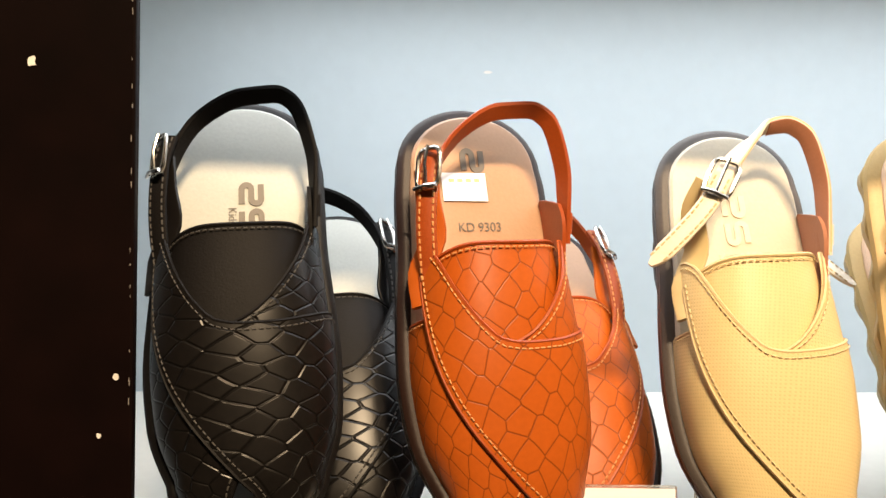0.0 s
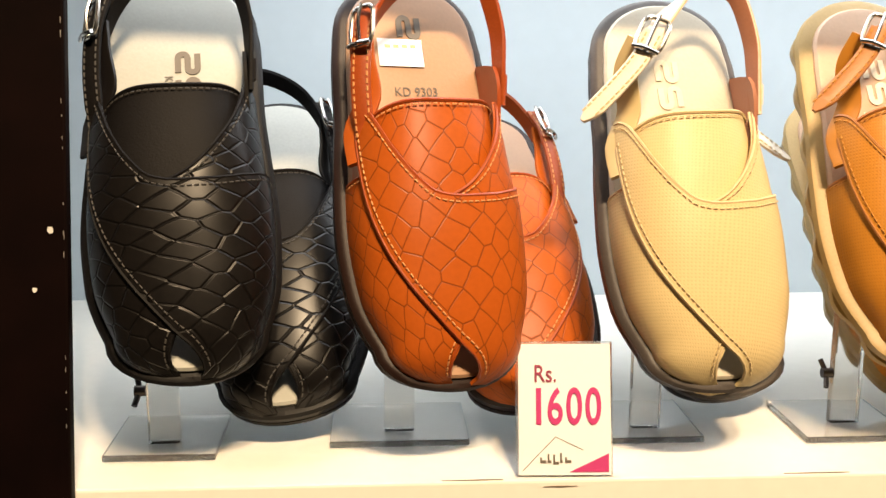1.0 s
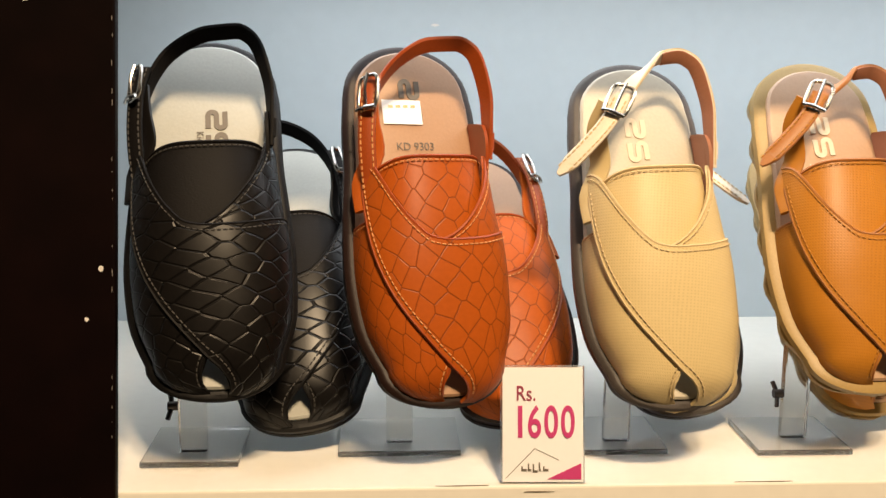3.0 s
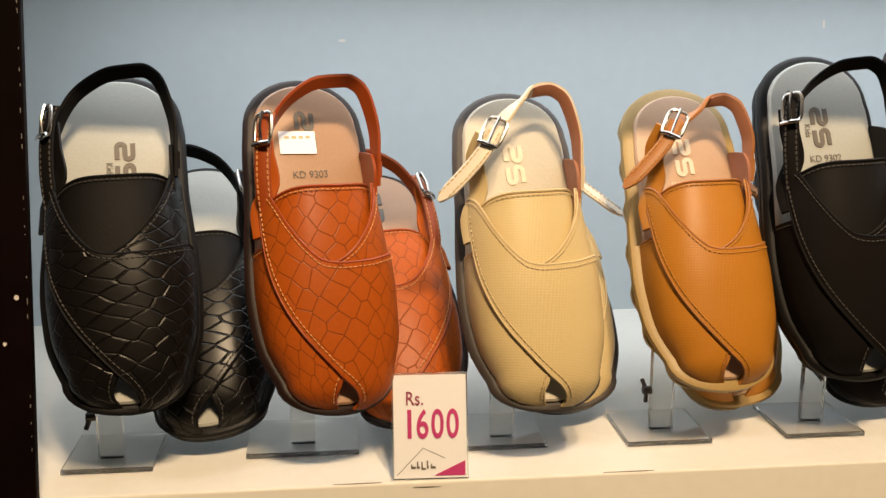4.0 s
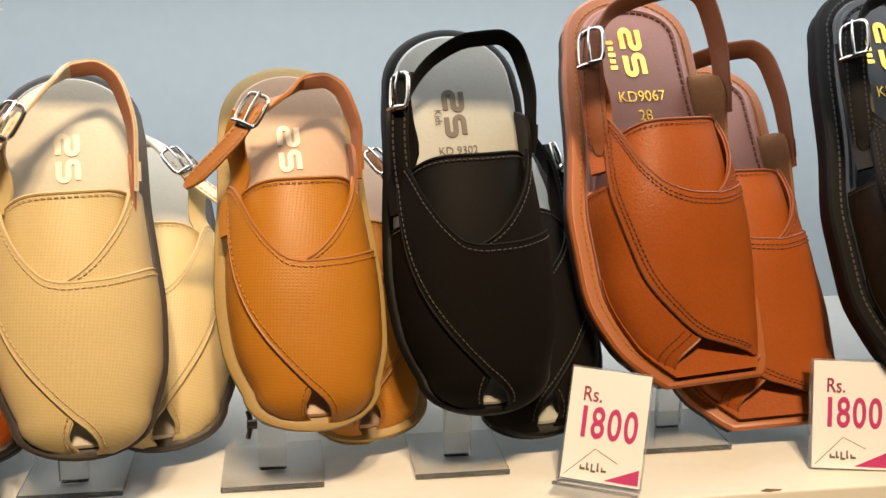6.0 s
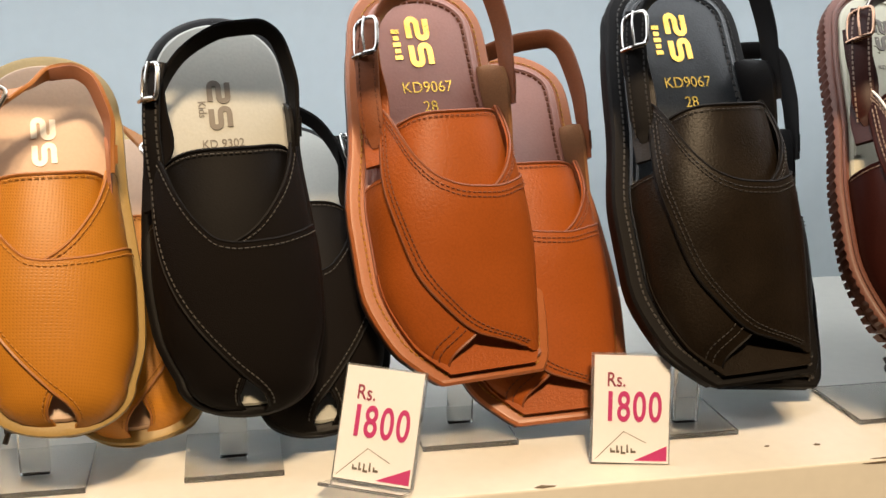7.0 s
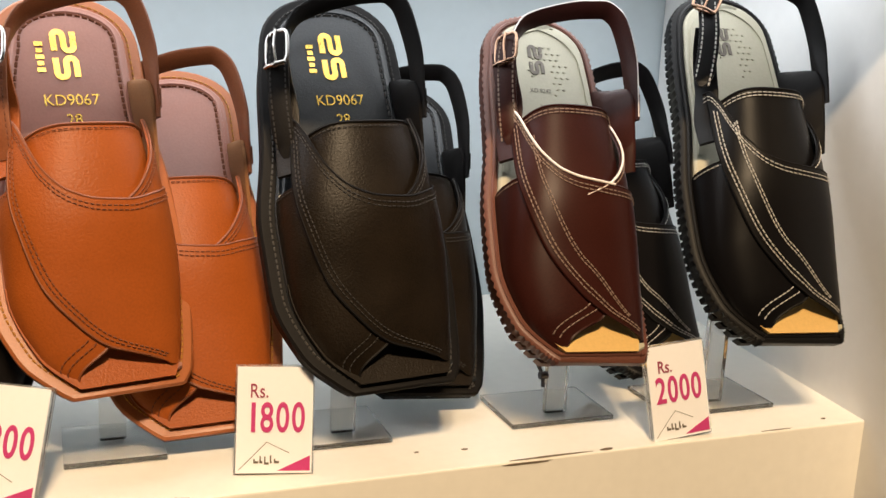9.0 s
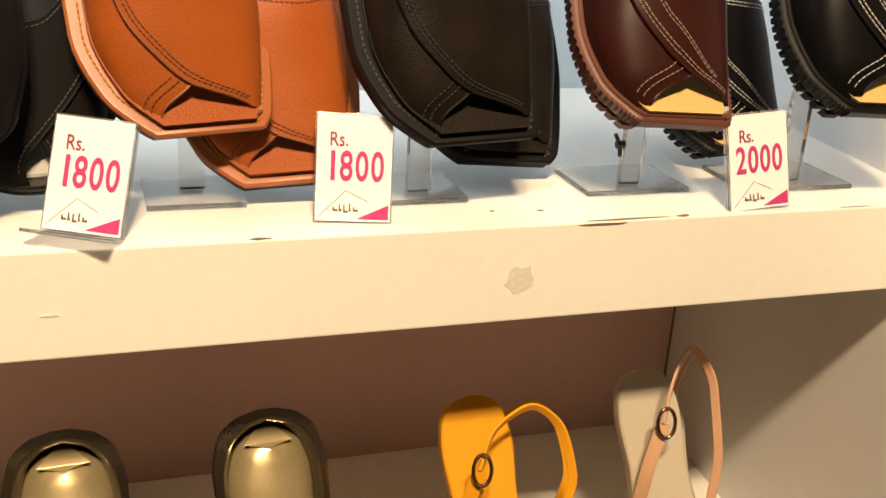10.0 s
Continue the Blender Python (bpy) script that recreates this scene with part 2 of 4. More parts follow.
def tube(pts, r, n=None, sides=8, closed=False):
    line = resample(pts, n) if n else [Vector(p) for p in pts]
    k, verts, faces = len(line), [], []
    up = Vector((0.31, 0.2, 0.93)).normalized()
    for i, p in enumerate(line):
        t = (line[(i + 1) % k] - line[i - 1]) if closed else line[min(i + 1, k - 1)] - line[max(i - 1, 0)]
        t.normalize()
        a = t.cross(up).normalized()
        b = t.cross(a)
        verts += [p + (a * math.cos(2 * math.pi * j / sides) + b * math.sin(2 * math.pi * j / sides)) * r for j in range(sides)]
    for i in range(k if closed else k - 1):
        o, q = sides * i, sides * ((i + 1) % k)
        faces += [(o + j, o + (j + 1) % sides, q + (j + 1) % sides, q + j) for j in range(sides)]
    if not closed:
        faces += [tuple(range(sides)), tuple(range(sides * (k - 1), sides * k))]
    return verts, faces


def merge(*shapes):
    verts, faces = [], []
    for v, f in shapes:
        o = len(verts)
        verts += list(v)
        faces += [tuple(i + o for i in face) for face in f]
    return verts, faces


def dashes(line, normals, step, length, r, lift=0.0001):
    """Short raised stitches along a line of points."""
    out, run, nextat = [], 0.0, step / 2
    for a, b, na in zip(line, line[1:], normals):
        d = (b - a).length
        while d > 1e-9 and nextat <= run + d:
            c = a.lerp(b, (nextat - run) / d)
            t = (b - a) / d
            s = t.cross(na).normalized()
            h = length / 2
            c = c + na * lift
            v = [c - t * h - s * r, c - t * h + s * r, c + t * h + s * r, c + t * h - s * r]
            v += [c - t * h * 0.7 + na * r, c + t * h * 0.7 + na * r]
            out.append((v, [(0, 1, 4), (1, 2, 5, 4), (2, 3, 5), (3, 0, 4, 5)]))
            nextat += step
        run += d
    return merge(*out) if out else ([], [])


def letters(name, text, size, m, mat, parent, narrow=1.0, thick=0.0001, label="", bold=0.0):
    """Words in the built-in font, as a thin mesh lying at the pose m."""
    data = bpy.data.curves.new(name, "FONT")
    data.body, data.size, data.align_x, data.extrude, data.offset = text, size, "CENTER", thick, bold
    ob = new(name, data)
    bpy.context.view_layer.update()
    me = bpy.data.meshes.new_from_object(ob.evaluated_get(bpy.context.evaluated_depsgraph_get()))
    bpy.data.objects.remove(ob)
    me.transform(m @ Matrix.Diagonal((narrow, 1, 1, 1)))
    me.materials.clear()
    me.materials.append(mat)
    ob = new(name, me)
    ob.parent = parent
    if label:
        ob["label"] = label
    return ob


def empty(name, m, label, category, group=""):
    ob = new(name)
    ob.matrix_world = m
    ob.empty_display_size = 0.02
    return tagged(ob, label, category, group)


# ---- setting ----
XL, X0, X1, DEEP, LOWZ, TOPZ = -0.25, 0.188, 1.306, 0.352, -0.37, 0.315


def structure(ob, label):
    return tagged(ob, label, "", "", "structure")


structure(box("shelf_board", (XL, 0, -0.060), (X1, DEEP, 0.0), M["shelf"], bevel=0.0012), "thick white laminate display shelf with chipped front edge")
structure(box("shelf_board_lower", (XL, 0, LOWZ - 0.06), (X1, DEEP, LOWZ), M["shelf"], bevel=0.0012), "lower white laminate display shelf")
structure(box("shelf_board_upper", (XL, 0.016, TOPZ), (X1, DEEP, TOPZ + 0.06), M["shelf"], bevel=0.0012), "upper white laminate shelf over the display")
# unseen lip, added to keep the warm spots off the heels and back wall
structure(box("shelf_shade_lip", (XL, 0, 0.277), (X1, 0.016, TOPZ + 0.06), M["shelf"], bevel=0.001), "unseen white lip under the upper shelf, added to shade the heels")
structure(box("wall_back", (XL, DEEP, -0.03), (X1 + 0.15, DEEP + 0.03, TOPZ), M["wall"]), "smooth pale blue painted back panel of the display")
# mauve here is the shade below the shelf, carried by the colour
structure(box("wall_back_lower", (XL, DEEP, LOWZ - 0.1), (X1 + 0.15, DEEP + 0.03, -0.03), M["low"]), "back panel of the lower compartment, shelf shade painted in as mauve grey")
side_panel = structure(box("wall_side", (0, -0.09, -1.2), (0.045, 0.352, 1.6), M["side"], bevel=0.002), "off-white painted side panel of the display")
side_panel.matrix_world = pose(1.2715, 0, 0, 0, 0, -5.6)
structure(box("wall_side_left", (XL - .04, 0, -1.2), (XL, DEEP, 1.6), M["side"]), "off-white painted side panel of the display")
column = structure(box("column", (-0.62, -0.0100, -1.3), (0.0, -0.0035, 1.7), M["column"], bevel=0.0012), "dark mahogany column with small white paint specks")
column.matrix_world = pose(0.1860, 0, 0, 0, 2.8, 0)
# the shop behind the camera
structure(box("floor", (-2.5, -3.0, -1.26), (3.5, 0.6, -1.2), M["room"]), "plain shop floor")
structure(box("ceiling", (-2.5, -3.0, 1.6), (3.5, 0.6, 1.66), M["room"]), "plain shop ceiling")
structure(box("wall_front", (-2.5, -3.06, -1.26), (3.5, -3.0, 1.66), M["room"]), "plain shop wall")
structure(box("wall_left", (-2.56, -3.0, -1.26), (-2.5, 0.6, 1.66), M["room"]), "plain shop wall")
structure(box("wall_right", (3.5, -3.0, -1.26), (3.56, 0.6, 1.66), M["room"]), "plain shop wall")
structure(box("wall_rear", (-2.5, 0.6, -1.26), (3.5, 0.66, 1.66), M["room"]), "plain shop wall")


# ---- sandals ----
OUTLINE = dict(
    round=(curve((0, .02, .06, .12, .22, .35, .5, .65, .8, .9, .96, 1), (-.006, -.018, -.028, -.035, -.0415, -.0435, -.0415, -.038, -.036, -.031, -.023, -.004)),
           curve((0, .02, .06, .12, .22, .35, .5, .65, .8, .9, .96, 1), (.006, .017, .026, .032, .037, .038, .036, .034, .034, .029, .021, .004))),
    square=(curve((0, .02, .1, .25, .4, .6, .8, .92, .97, 1), (-.022, -.027, -.041, -.050, -.050, -.043, -.038, -.030, -.020, -.004)),
            curve((0, .03, .15, .3, .5, .7, .85, .93, .97, 1), (.026, .030, .035, .038, .036, .032, .032, .026, .018, .005))),
    cross=(curve((0, .02, .1, .25, .4, .6, .8, .92, .97, 1), (-.018, -.023, -.036, -.043, -.042, -.036, -.033, -.027, -.018, -.004)),
           curve((0, .03, .15, .3, .5, .7, .85, .93, .97, 1), (.026, .029, .032, .034, .033, .030, .029, .024, .017, .004))),
)


def rounded(sides, heel, toe=0.0):
    """The same outline, with its heel, and its toe if given, drawn as half ellipses."""
    def side(f, other):
        def g(t):
            if t > heel:
                mid = (f(heel) + other(heel)) / 2
                return mid + (f(heel) - mid) * max(0.0, 1 - ((t - heel) / (1 - heel)) ** 2.2) ** 0.5
            if t < toe:
                mid = (f(toe) + other(toe)) / 2 + .002
                return mid + (f(toe) - mid) * max(0.0, 1 - ((toe - t) / toe) ** 2.1) ** 0.5
            return f(t)
        return g
    return side(*sides), side(*sides[::-1])


OUTLINE = dict(round=rounded(OUTLINE["round"], .84, .10), square=rounded(OUTLINE["square"], .86), cross=rounded(OUTLINE["cross"], .86))
HEIGHT = dict(
    round=curve((.008, .026, .06, .12, .22, .35, .5, .65), (.0004, .008, .016, .0225, .029, .034, .037, .038)),
    square=curve((0, .03, .1, .25, .4, .65), (.003, .006, .013, .024, .033, .038)),
    cross=curve((0, .03, .1, .25, .4, .65), (.004, .007, .014, .024, .032, .036)),
)
SEAM = dict(
    round=curve((.02, .09, .16, .3, .45, .6), (.22, -.05, -.24, -.52, -.70, -.80)),
    square=curve((.045, .10, .17, .27, .4, .5, .62), (.62, -.04, -.26, -.47, -.62, -.70, -.76)),
    cross=curve((.045, .10, .17, .27, .4, .5, .62), (.70, .10, -.14, -.38, -.58, -.68, -.76)),
)
UNDER = dict(
    round=curve((.02, .09, .16, .3, .45), (-.20, -.03, -.08, -.34, -.52)),
    square=curve((.03, .105, .17, .3, .48), (-.66, -.03, -.10, -.32, -.50)),
    cross=curve((.03, .105, .17, .3, .48), (-.50, .12, .0, -.20, -.42)),
)
TOP = dict(
    round=curve((-1, -.78, -.66, -.55, -.42, -.25, -.1, .03, .25, .5, .8, 1), (.63, .63, .615, .575, .515, .445, .402, .393, .397, .412, .435, .445)),
    square=curve((-1, -.74, -.62, -.5, -.35, -.15, .05, .2, .5, .8, 1), (.63, .63, .60, .55, .49, .435, .412, .410, .43, .46, .48)),
    cross=curve((-1, -.74, -.64, -.52, -.35, -.15, .05, .25, .6, 1), (.64, .64, .61, .55, .48, .43, .41, .405, .41, .42)),
)
VEE = dict(
    round=curve((.372, .42, .50, .57, .64), (-.14, .10, .35, .53, .68)),
    square=curve((.372, .42, .50, .57, .64), (-.02, .26, .52, .70, .84)),
    cross=curve((.372, .42, .50, .57, .64), (.00, .30, .58, .76, .90)),
)
LINING = dict(cream="lining_brown", tan="lining_brown")
SPAN = dict(round=(.008, .47), square=(.03, .47), cross=(.03, .44))


def sandal(kind, look_of, m, label, group="sandal pairs on the shelf", mirror=False, length=0.195, tail=None, sling=0.0):
    """One slingback sandal of a kind, its toe at the pose's origin, its heel along y."""
    L, flip = length, -1 if mirror else 1
    k = L / 0.195
    (left, right), high, seam, under, top = (d[kind] for d in (OUTLINE, HEIGHT, SEAM, UNDER, TOP))
    sole_mat, bed, pad, upper, plain, strap_mat, thread, metal = (M[n] for n in look_of)
    root = empty("sandal", m, label, "sandal", group)
    z0, rim = 0.0165, dict(round=0.0025, square=0.0085, cross=0.0055)[kind]

    def spring(t):
        return 0.007 * max(0.0, 1 - t / 0.28) ** 2

    def put(name, shape, mat, parent=None, tag="", uvs=None):
        verts = [Vector((v[0] * flip, v[1], v[2])) for v in shape[0]]
        return link(name, verts, shape[1], mat, parent or root, tag, uvs)

    def stations(n):
        return [0.5 - 0.5 * math.cos(math.pi * i / (n - 1)) for i in range(n)]

    def rimline(inset, n=40, t0=0.0, t1=1.0, ribs=0.0, lobes=0.0):
        ts = [t0 + (t1 - t0) * s for s in stations(n)]
        pts = [Vector((left(t) * k, t * L, 0)) for t in ts] + [Vector((right(t) * k, t * L, 0)) for t in reversed(ts)]
        out = []
        for i, p in enumerate(pts):
            d = pts[(i + 1) % len(pts)] - pts[i - 1]
            nor = Vector((d.y, -d.x, 0)).normalized()
            grow = -inset + (ribs if i % 2 else 0) + lobes * math.sin(p.y / L * 44 + (1.5 if p.x > 0 else 0))
            out.append(p - nor * grow * (1 if t0 == 0 else 1))
        return out

    def slab(levels, n=40, ribs=0.0, lobes=0.0):
        verts, faces, count = [], [], 2 * n
        for z, inset, rib, lobe in levels:
            verts += [Vector((p.x, p.y, z + spring(p.y / L))) for p in rimline(inset, n, ribs=ribs * rib, lobes=lobes * lobe)]
        for a in range(len(levels) - 1):
            o = a * count
            faces += [(o + i, o + (i + 1) % count, o + count + (i + 1) % count, o + count + i) for i in range(count)]
        for o in (0, (len(levels) - 1) * count):
            faces += [(o + i, o + i + 1, o + count - 2 - i, o + count - 1 - i) for i in range(n - 1)]
        return verts, faces

    def skin(t, v, off=0.0):
        def at(t, v):
            xl, xr = left(t) * k + rim, right(t) * k - rim
            a = v * math.pi / 2
            s, c = math.sin(a), max(0.0, math.cos(a))
            x = (xl + xr) / 2 + max(0.004, (xr - xl) / 2) * math.copysign(abs(s) ** 0.88, s)
            return Vector((x, t * L, z0 - 0.001 + spring(t) + high(t) * k * c ** 0.72))
        p = at(t, v)
        vv, tt = max(-0.96, min(0.96, v)), max(0.03, t)
        du, dv = at(tt + 0.01, vv) - at(tt - 0.01, vv), at(tt, vv + 0.02) - at(tt, vv - 0.02)
        nor = dv.cross(du)
        nor.normalize()
        if nor.z < 0:
            nor = -nor
        return p + nor * off, nor

    def patch(ft, fv, nr, nq, off, thick):
        """A leather piece on the last: t and v as functions of two numbers from 0 to 1."""
        verts, faces, uvs = [], [], []
        for layer in (off, off - thick):
            for r in range(nr):
                for q in range(nq):
                    t, v = ft(r / (nr - 1), q / (nq - 1)), fv(r / (nr - 1), q / (nq - 1))
                    verts.append(skin(t, v, layer)[0])
                    uvs.append((v * 0.055 * flip, t * L))
        c = nr * nq
        for r in range(nr - 1):
            for q in range(nq - 1):
                a = r * nq + q
                faces += [(a, a + 1, a + nq + 1, a + nq), (c + a, c + a + nq, c + a + nq + 1, c + a + 1)]
        ring = [q for q in range(nq)] + [r * nq + nq - 1 for r in range(1, nr)] + [(nr - 1) * nq + q for q in range(nq - 2, -1, -1)] + [r * nq for r in range(nr - 2, 0, -1)]
        faces += [(a, b, c + b, c + a) for a, b in zip(ring, ring[1:] + ring[:1])]
        return (verts, faces), uvs

    def along(f, n, off):
        pts = [skin(*f(i / (n - 1)), off) for i in range(n)]
        return [p for p, _ in pts], [nor for _, nor in pts]

    # sole
    if kind == "round":
        if look_of[0] == "sole_gum":
            shape = slab([(0, .003, 0, 1), (.004, -.001, 0, 1), (.009, -.002, 0, 1), (.0105, 0, 0, .2), (.012, -.0035, 0, 0), (.0155, -.003, 0, 0), (.017, 0, 0, 0)], 60, lobes=.0016)
        else:
            shape = slab([(0, .003, 0, 0), (.002, .0, 0, 0), (.0065, -.0008, 0, 0), (.0075, .0008, 0, 0), (.0085, -.0012, 0, 0), (.0135, -.0022, 0, 0), (.0155, -.001, 0, 0), (.0165, .001, 0, 0)])
        outsole = put("outsole", shape, sole_mat)
    elif kind == "square":
        outsole = put("outsole", slab([(0, .002, 0, 0), (.002, .0005, 0, 0), (.009, .0005, 0, 0), (.0095, .002, 0, 0)]), M["sole_dark"] if look_of[0] == "welt_tan" else sole_mat)
        put("welt", slab([(.0095, .001, 0, 0), (.011, -.0012, 0, 0), (.0145, -.0014, 0, 0), (.0162, 0, 0, 0), (.0165, .0015, 0, 0)]), sole_mat, outsole)
        edge = [Vector((p.x, p.y, .0168 + spring(p.y / L))) for p in rimline(.0052, 90)]
        put("welt_stitching", dashes(edge, [Vector((0, 0, 1))] * len(edge), .0036, .0026, .0006), M["thread_tan"] if look_of[0] == "welt_tan" else M["thread_grey"], outsole)
    else:
        shape = slab([(0, .004, 0, 1), (.005, 0, 0, 1), (.006, 0, 1, 0), (.0145, -.0008, 1, 0), (.016, 0, 0, 0), (.0165, .0015, 0, 0)], 120, ribs=.0013)
        outsole = put("outsole", shape, sole_mat)
        lugs, n = [], 44
        for side, edge in ((-1, left), (1, right)):
            for i in range(n):
                t, dt = .015 + .95 * i / n, .013
                xa, xb = edge(t) * k, edge(t + dt) * k
                lugs.append(([(xa - side * .010, t * L, .004), (xa - side * .0008, t * L, .0055), (xb - side * .0008, (t + dt) * L, .0055), (xb - side * .010, (t + dt) * L, .004),
                              (xa - side * .010, t * L, -.0010), (xa - side * .0012, t * L, -.0006), (xb - side * .0012, (t + dt) * L, -.0006), (xb - side * .010, (t + dt) * L, -.0010)],
                             [(0, 1, 2, 3), (4, 5, 6, 7), (0, 1, 5, 4), (1, 2, 6, 5), (2, 3, 7, 6), (3, 0, 4, 7)]))
        tagged(put("tread", merge(*lugs), sole_mat, outsole), kind="stuff")
        put("welt", tube([Vector((p.x, p.y, .0172 + spring(p.y / L))) for p in rimline(.0035)], .0014, sides=6, closed=True), sole_mat, outsole)

    # footbed, with a printed mark at the heel
    inset = dict(round=.0035, square=.0078, cross=.0065)[kind]
    footbed = put("footbed", slab([(.0150, inset, 0, 0), (.0185, inset, 0, 0), (.0200, inset + .0012, 0, 0), (.0204, inset + .003, 0, 0)]), bed)

    def crescent(a, b, t0, z, z1, n=26):
        sides = []
        for inset in (a, b):
            ts = [t0 + (0.992 - inset / L * 0.9 - t0) * math.sin(math.pi / 2 * i / (n - 1)) for i in range(n)]
            def point(t, edge, sg):
                tt = t0 + (t - t0) * (1 - t0) / (0.992 - inset / L * 0.9 - t0)
                return Vector(((edge(min(tt, 1)) * k + sg * inset), t * L, 0))
            sides.append([point(t, left, 1) for t in ts] + [point(t, right, -1) for t in reversed(ts)])
        verts = [Vector((p.x, p.y, zz)) for zz in (z, z1) for s in sides for p in s]
        c = 2 * n
        faces = [(i, i + 1, c + i + 1, c + i) for i in range(c - 1)] + [(2 * c + i, 3 * c + i, 3 * c + i + 1, 2 * c + i + 1) for i in range(c - 1)]
        faces += [(i, 2 * c + i, 2 * c + i + 1, i + 1) for i in range(c - 1)] + [(c + i, c + i + 1, 3 * c + i + 1, 3 * c + i) for i in range(c - 1)]
        return verts, faces

    if kind == "square":
        edge = [Vector((p.x, p.y, .0206)) for p in rimline(inset + .0065, 80) if p.y > .5 * L]
        half = len(edge)
        put("footbed_stitching", dashes(edge, [Vector((0, 0, 1))] * half, .0042, .0032, .0009), thread, footbed)
        b = [Vector((p.x, p.y, .0200)) for p in rimline(inset + .0045, 40) if p.y > .45 * L]
        put("footbed_bead", tube(b, .0016, sides=6), bed, footbed)
    if kind == "cross":
        put("heel_band", crescent(.0085, .0115, .5, .0200, .0216), bed, footbed)
        rowsn = []
        for i in range(9):
            for j in range(7):
                x, y = -.012 + j * .0042 + (i % 2) * .002, (.74 + i * .0185) * L
                if (i - 4) ** 2 / 20 + (j - 3) ** 2 / 10 < 1.0 and not (abs(j - 2) < 2 and i < 6):
                    rowsn.append(([(x - .0014, y, .0203), (x, y - .001, .0203), (x + .0014, y, .0203), (x, y + .001, .0203), (x - .0009, y, .0211), (x, y - .0006, .0211), (x + .0009, y, .0211), (x, y + .0006, .0211)],
                                  [(4, 5, 6, 7), (0, 1, 5, 4), (1, 2, 6, 5), (2, 3, 7, 6), (3, 0, 4, 7)]))
        put("footbed_dimples", merge(*rowsn), bed, footbed)

    # leather upper
    def brow(q):
        return (.578 if kind == "square" else .605) + .016 * q + .010 * math.sin(q * 3.1) + .005 * math.sin(q * 9)

    t_lo, t_side = SPAN[kind]
    shape, uvs = patch(lambda r, q: t_lo + r * (t_side - t_lo), lambda r, q: -1 + q * (under(t_lo + r * (t_side - t_lo)) + 1), 26, 14, .0002, .0016)
    put("side_panel", shape, upper, uvs=uvs)
    shape, uvs = patch(lambda r, q: .34 + r * (brow(q) - .34), lambda r, q: -.68 + 1.50 * q, 12, 22, -.0034, .0014)
    tongue = put("tongue", shape, plain if look_of[3] in ("black_croc", "suede") else upper, uvs=uvs)
    vr = VEE[kind]
    shape, uvs = patch(lambda r, q: .365 + r * .275, lambda r, q: vr(.365 + r * .275) + q * (1 - vr(.365 + r * .275)), 12, 10, .0010, .0020)
    quarter = put("quarter", shape, upper, uvs=uvs)
    t_ov = .008 if kind == "round" else .045

    def cover(r, q):
        t = t_ov + r * (.5 - t_ov)
        for _ in range(6):
            v = seam(t) + q * (1 - seam(t))
            t = t_ov + r * (top(v) - t_ov)
        return t, v
    shape, uvs = patch(lambda r, q: cover(r, q)[0], lambda r, q: cover(r, q)[1], 34, 26, .0022, .0019)
    overlay = put("overlay", shape, upper, uvs=uvs)
    lip = M["thread_cream"] if look_of[3] == "cream" else plain

    # seams: a turned edge and a row of stitches along each
    def seamline(name, f, shift, doubled=False, edge=True, parent=overlay, off=.0026, mat=thread, r=.00037):
        if edge:
            put(name + "_edge", tube(along(f, 40, off - .0008)[0], .0008, sides=5), lip, parent)
        shapes = []
        for d in ([shift, shift * 1.7] if doubled else [shift]):
            line, nor = along(lambda s: (f(s)[0] + d[0], f(s)[1] + d[1]), 60, off)
            shapes.append(dashes(line, nor, .0030 if kind != "cross" else .0034, .0021 if kind != "cross" else .0026, r))
        put(name + "_stitching", merge(*shapes), mat, parent)

    two = kind != "round"

    class Pair(tuple):
        def __mul__(self, s):
            return Pair((self[0] * s, self[1] * s))
    t_hi = .57
    seamline("seam", lambda s: (t_ov + .012 + s * (t_hi - t_ov - .012), seam(t_ov + .012 + s * (t_hi - t_ov - .012))), Pair((.006, .045)), two, r=.00042)
    seamline("collar", lambda s: (top(-.80 + 1.78 * s), -.80 + 1.78 * s), Pair((-.014, 0)), two)
    seamline("tongue", lambda s: (brow(s), -.68 + 1.50 * s), Pair((-.012, 0)), kind == "cross", parent=tongue, off=-.0022)
    seamline("quarter", lambda s: (.375 + s * .26, vr(.375 + s * .26)), Pair((0, .05)), kind == "square", parent=quarter, off=.0016)
    if kind == "round":
        seamline("notch", lambda s: (.022 + s * .068, -.19 + .15 * s), Pair((.002, -.04)), off=.0008)
        seamline("side", lambda s: (.47, -.97 + .42 * s), Pair((-.010, 0)), off=.0008)
    else:
        seamline("toe_strap", lambda s: (.034 + s * .066, under(.034 + s * .066)), Pair((.014, -.075)), True, off=.0008)
        seamline("side", lambda s: (t_side, -.97 + .45 * s), Pair((-.010, 0)), edge=kind == "cross", off=.0008)
        if kind == "cross":
            seamline("band", lambda s: (.09 + s * .44, seam(.09 + s * .44) + .20), Pair((.004, .03)), True, edge=False)
        ts = [.016 + .25 * i / 11 for i in range(12)]
        rows = [[Vector(((left(t) * k + .008) * (1 - q) + (right(t) * k - .008) * q, t * L, z + spring(t))) for q in (0, 1)] for z in (.0190, .0212) for t in ts]
        verts = [p for row in rows for p in row]
        faces = [(2 * i + o, 2 * i + 1 + o, 2 * i + 3 + o, 2 * i + 2 + o) for o in (0, 24) for i in range(11)]
        faces += [(2 * i + o, 2 * i + 2 + o, 2 * i + 26 + o, 2 * i + 24 + o) for o in (0, 1) for i in range(11)] + [(0, 1, 25, 24), (22, 23, 47, 46)]
        put("toe_pad", (verts, faces), M["toe_wood"] if kind == "cross" else upper, footbed, "yellow leather lining" if kind == "cross" else "")
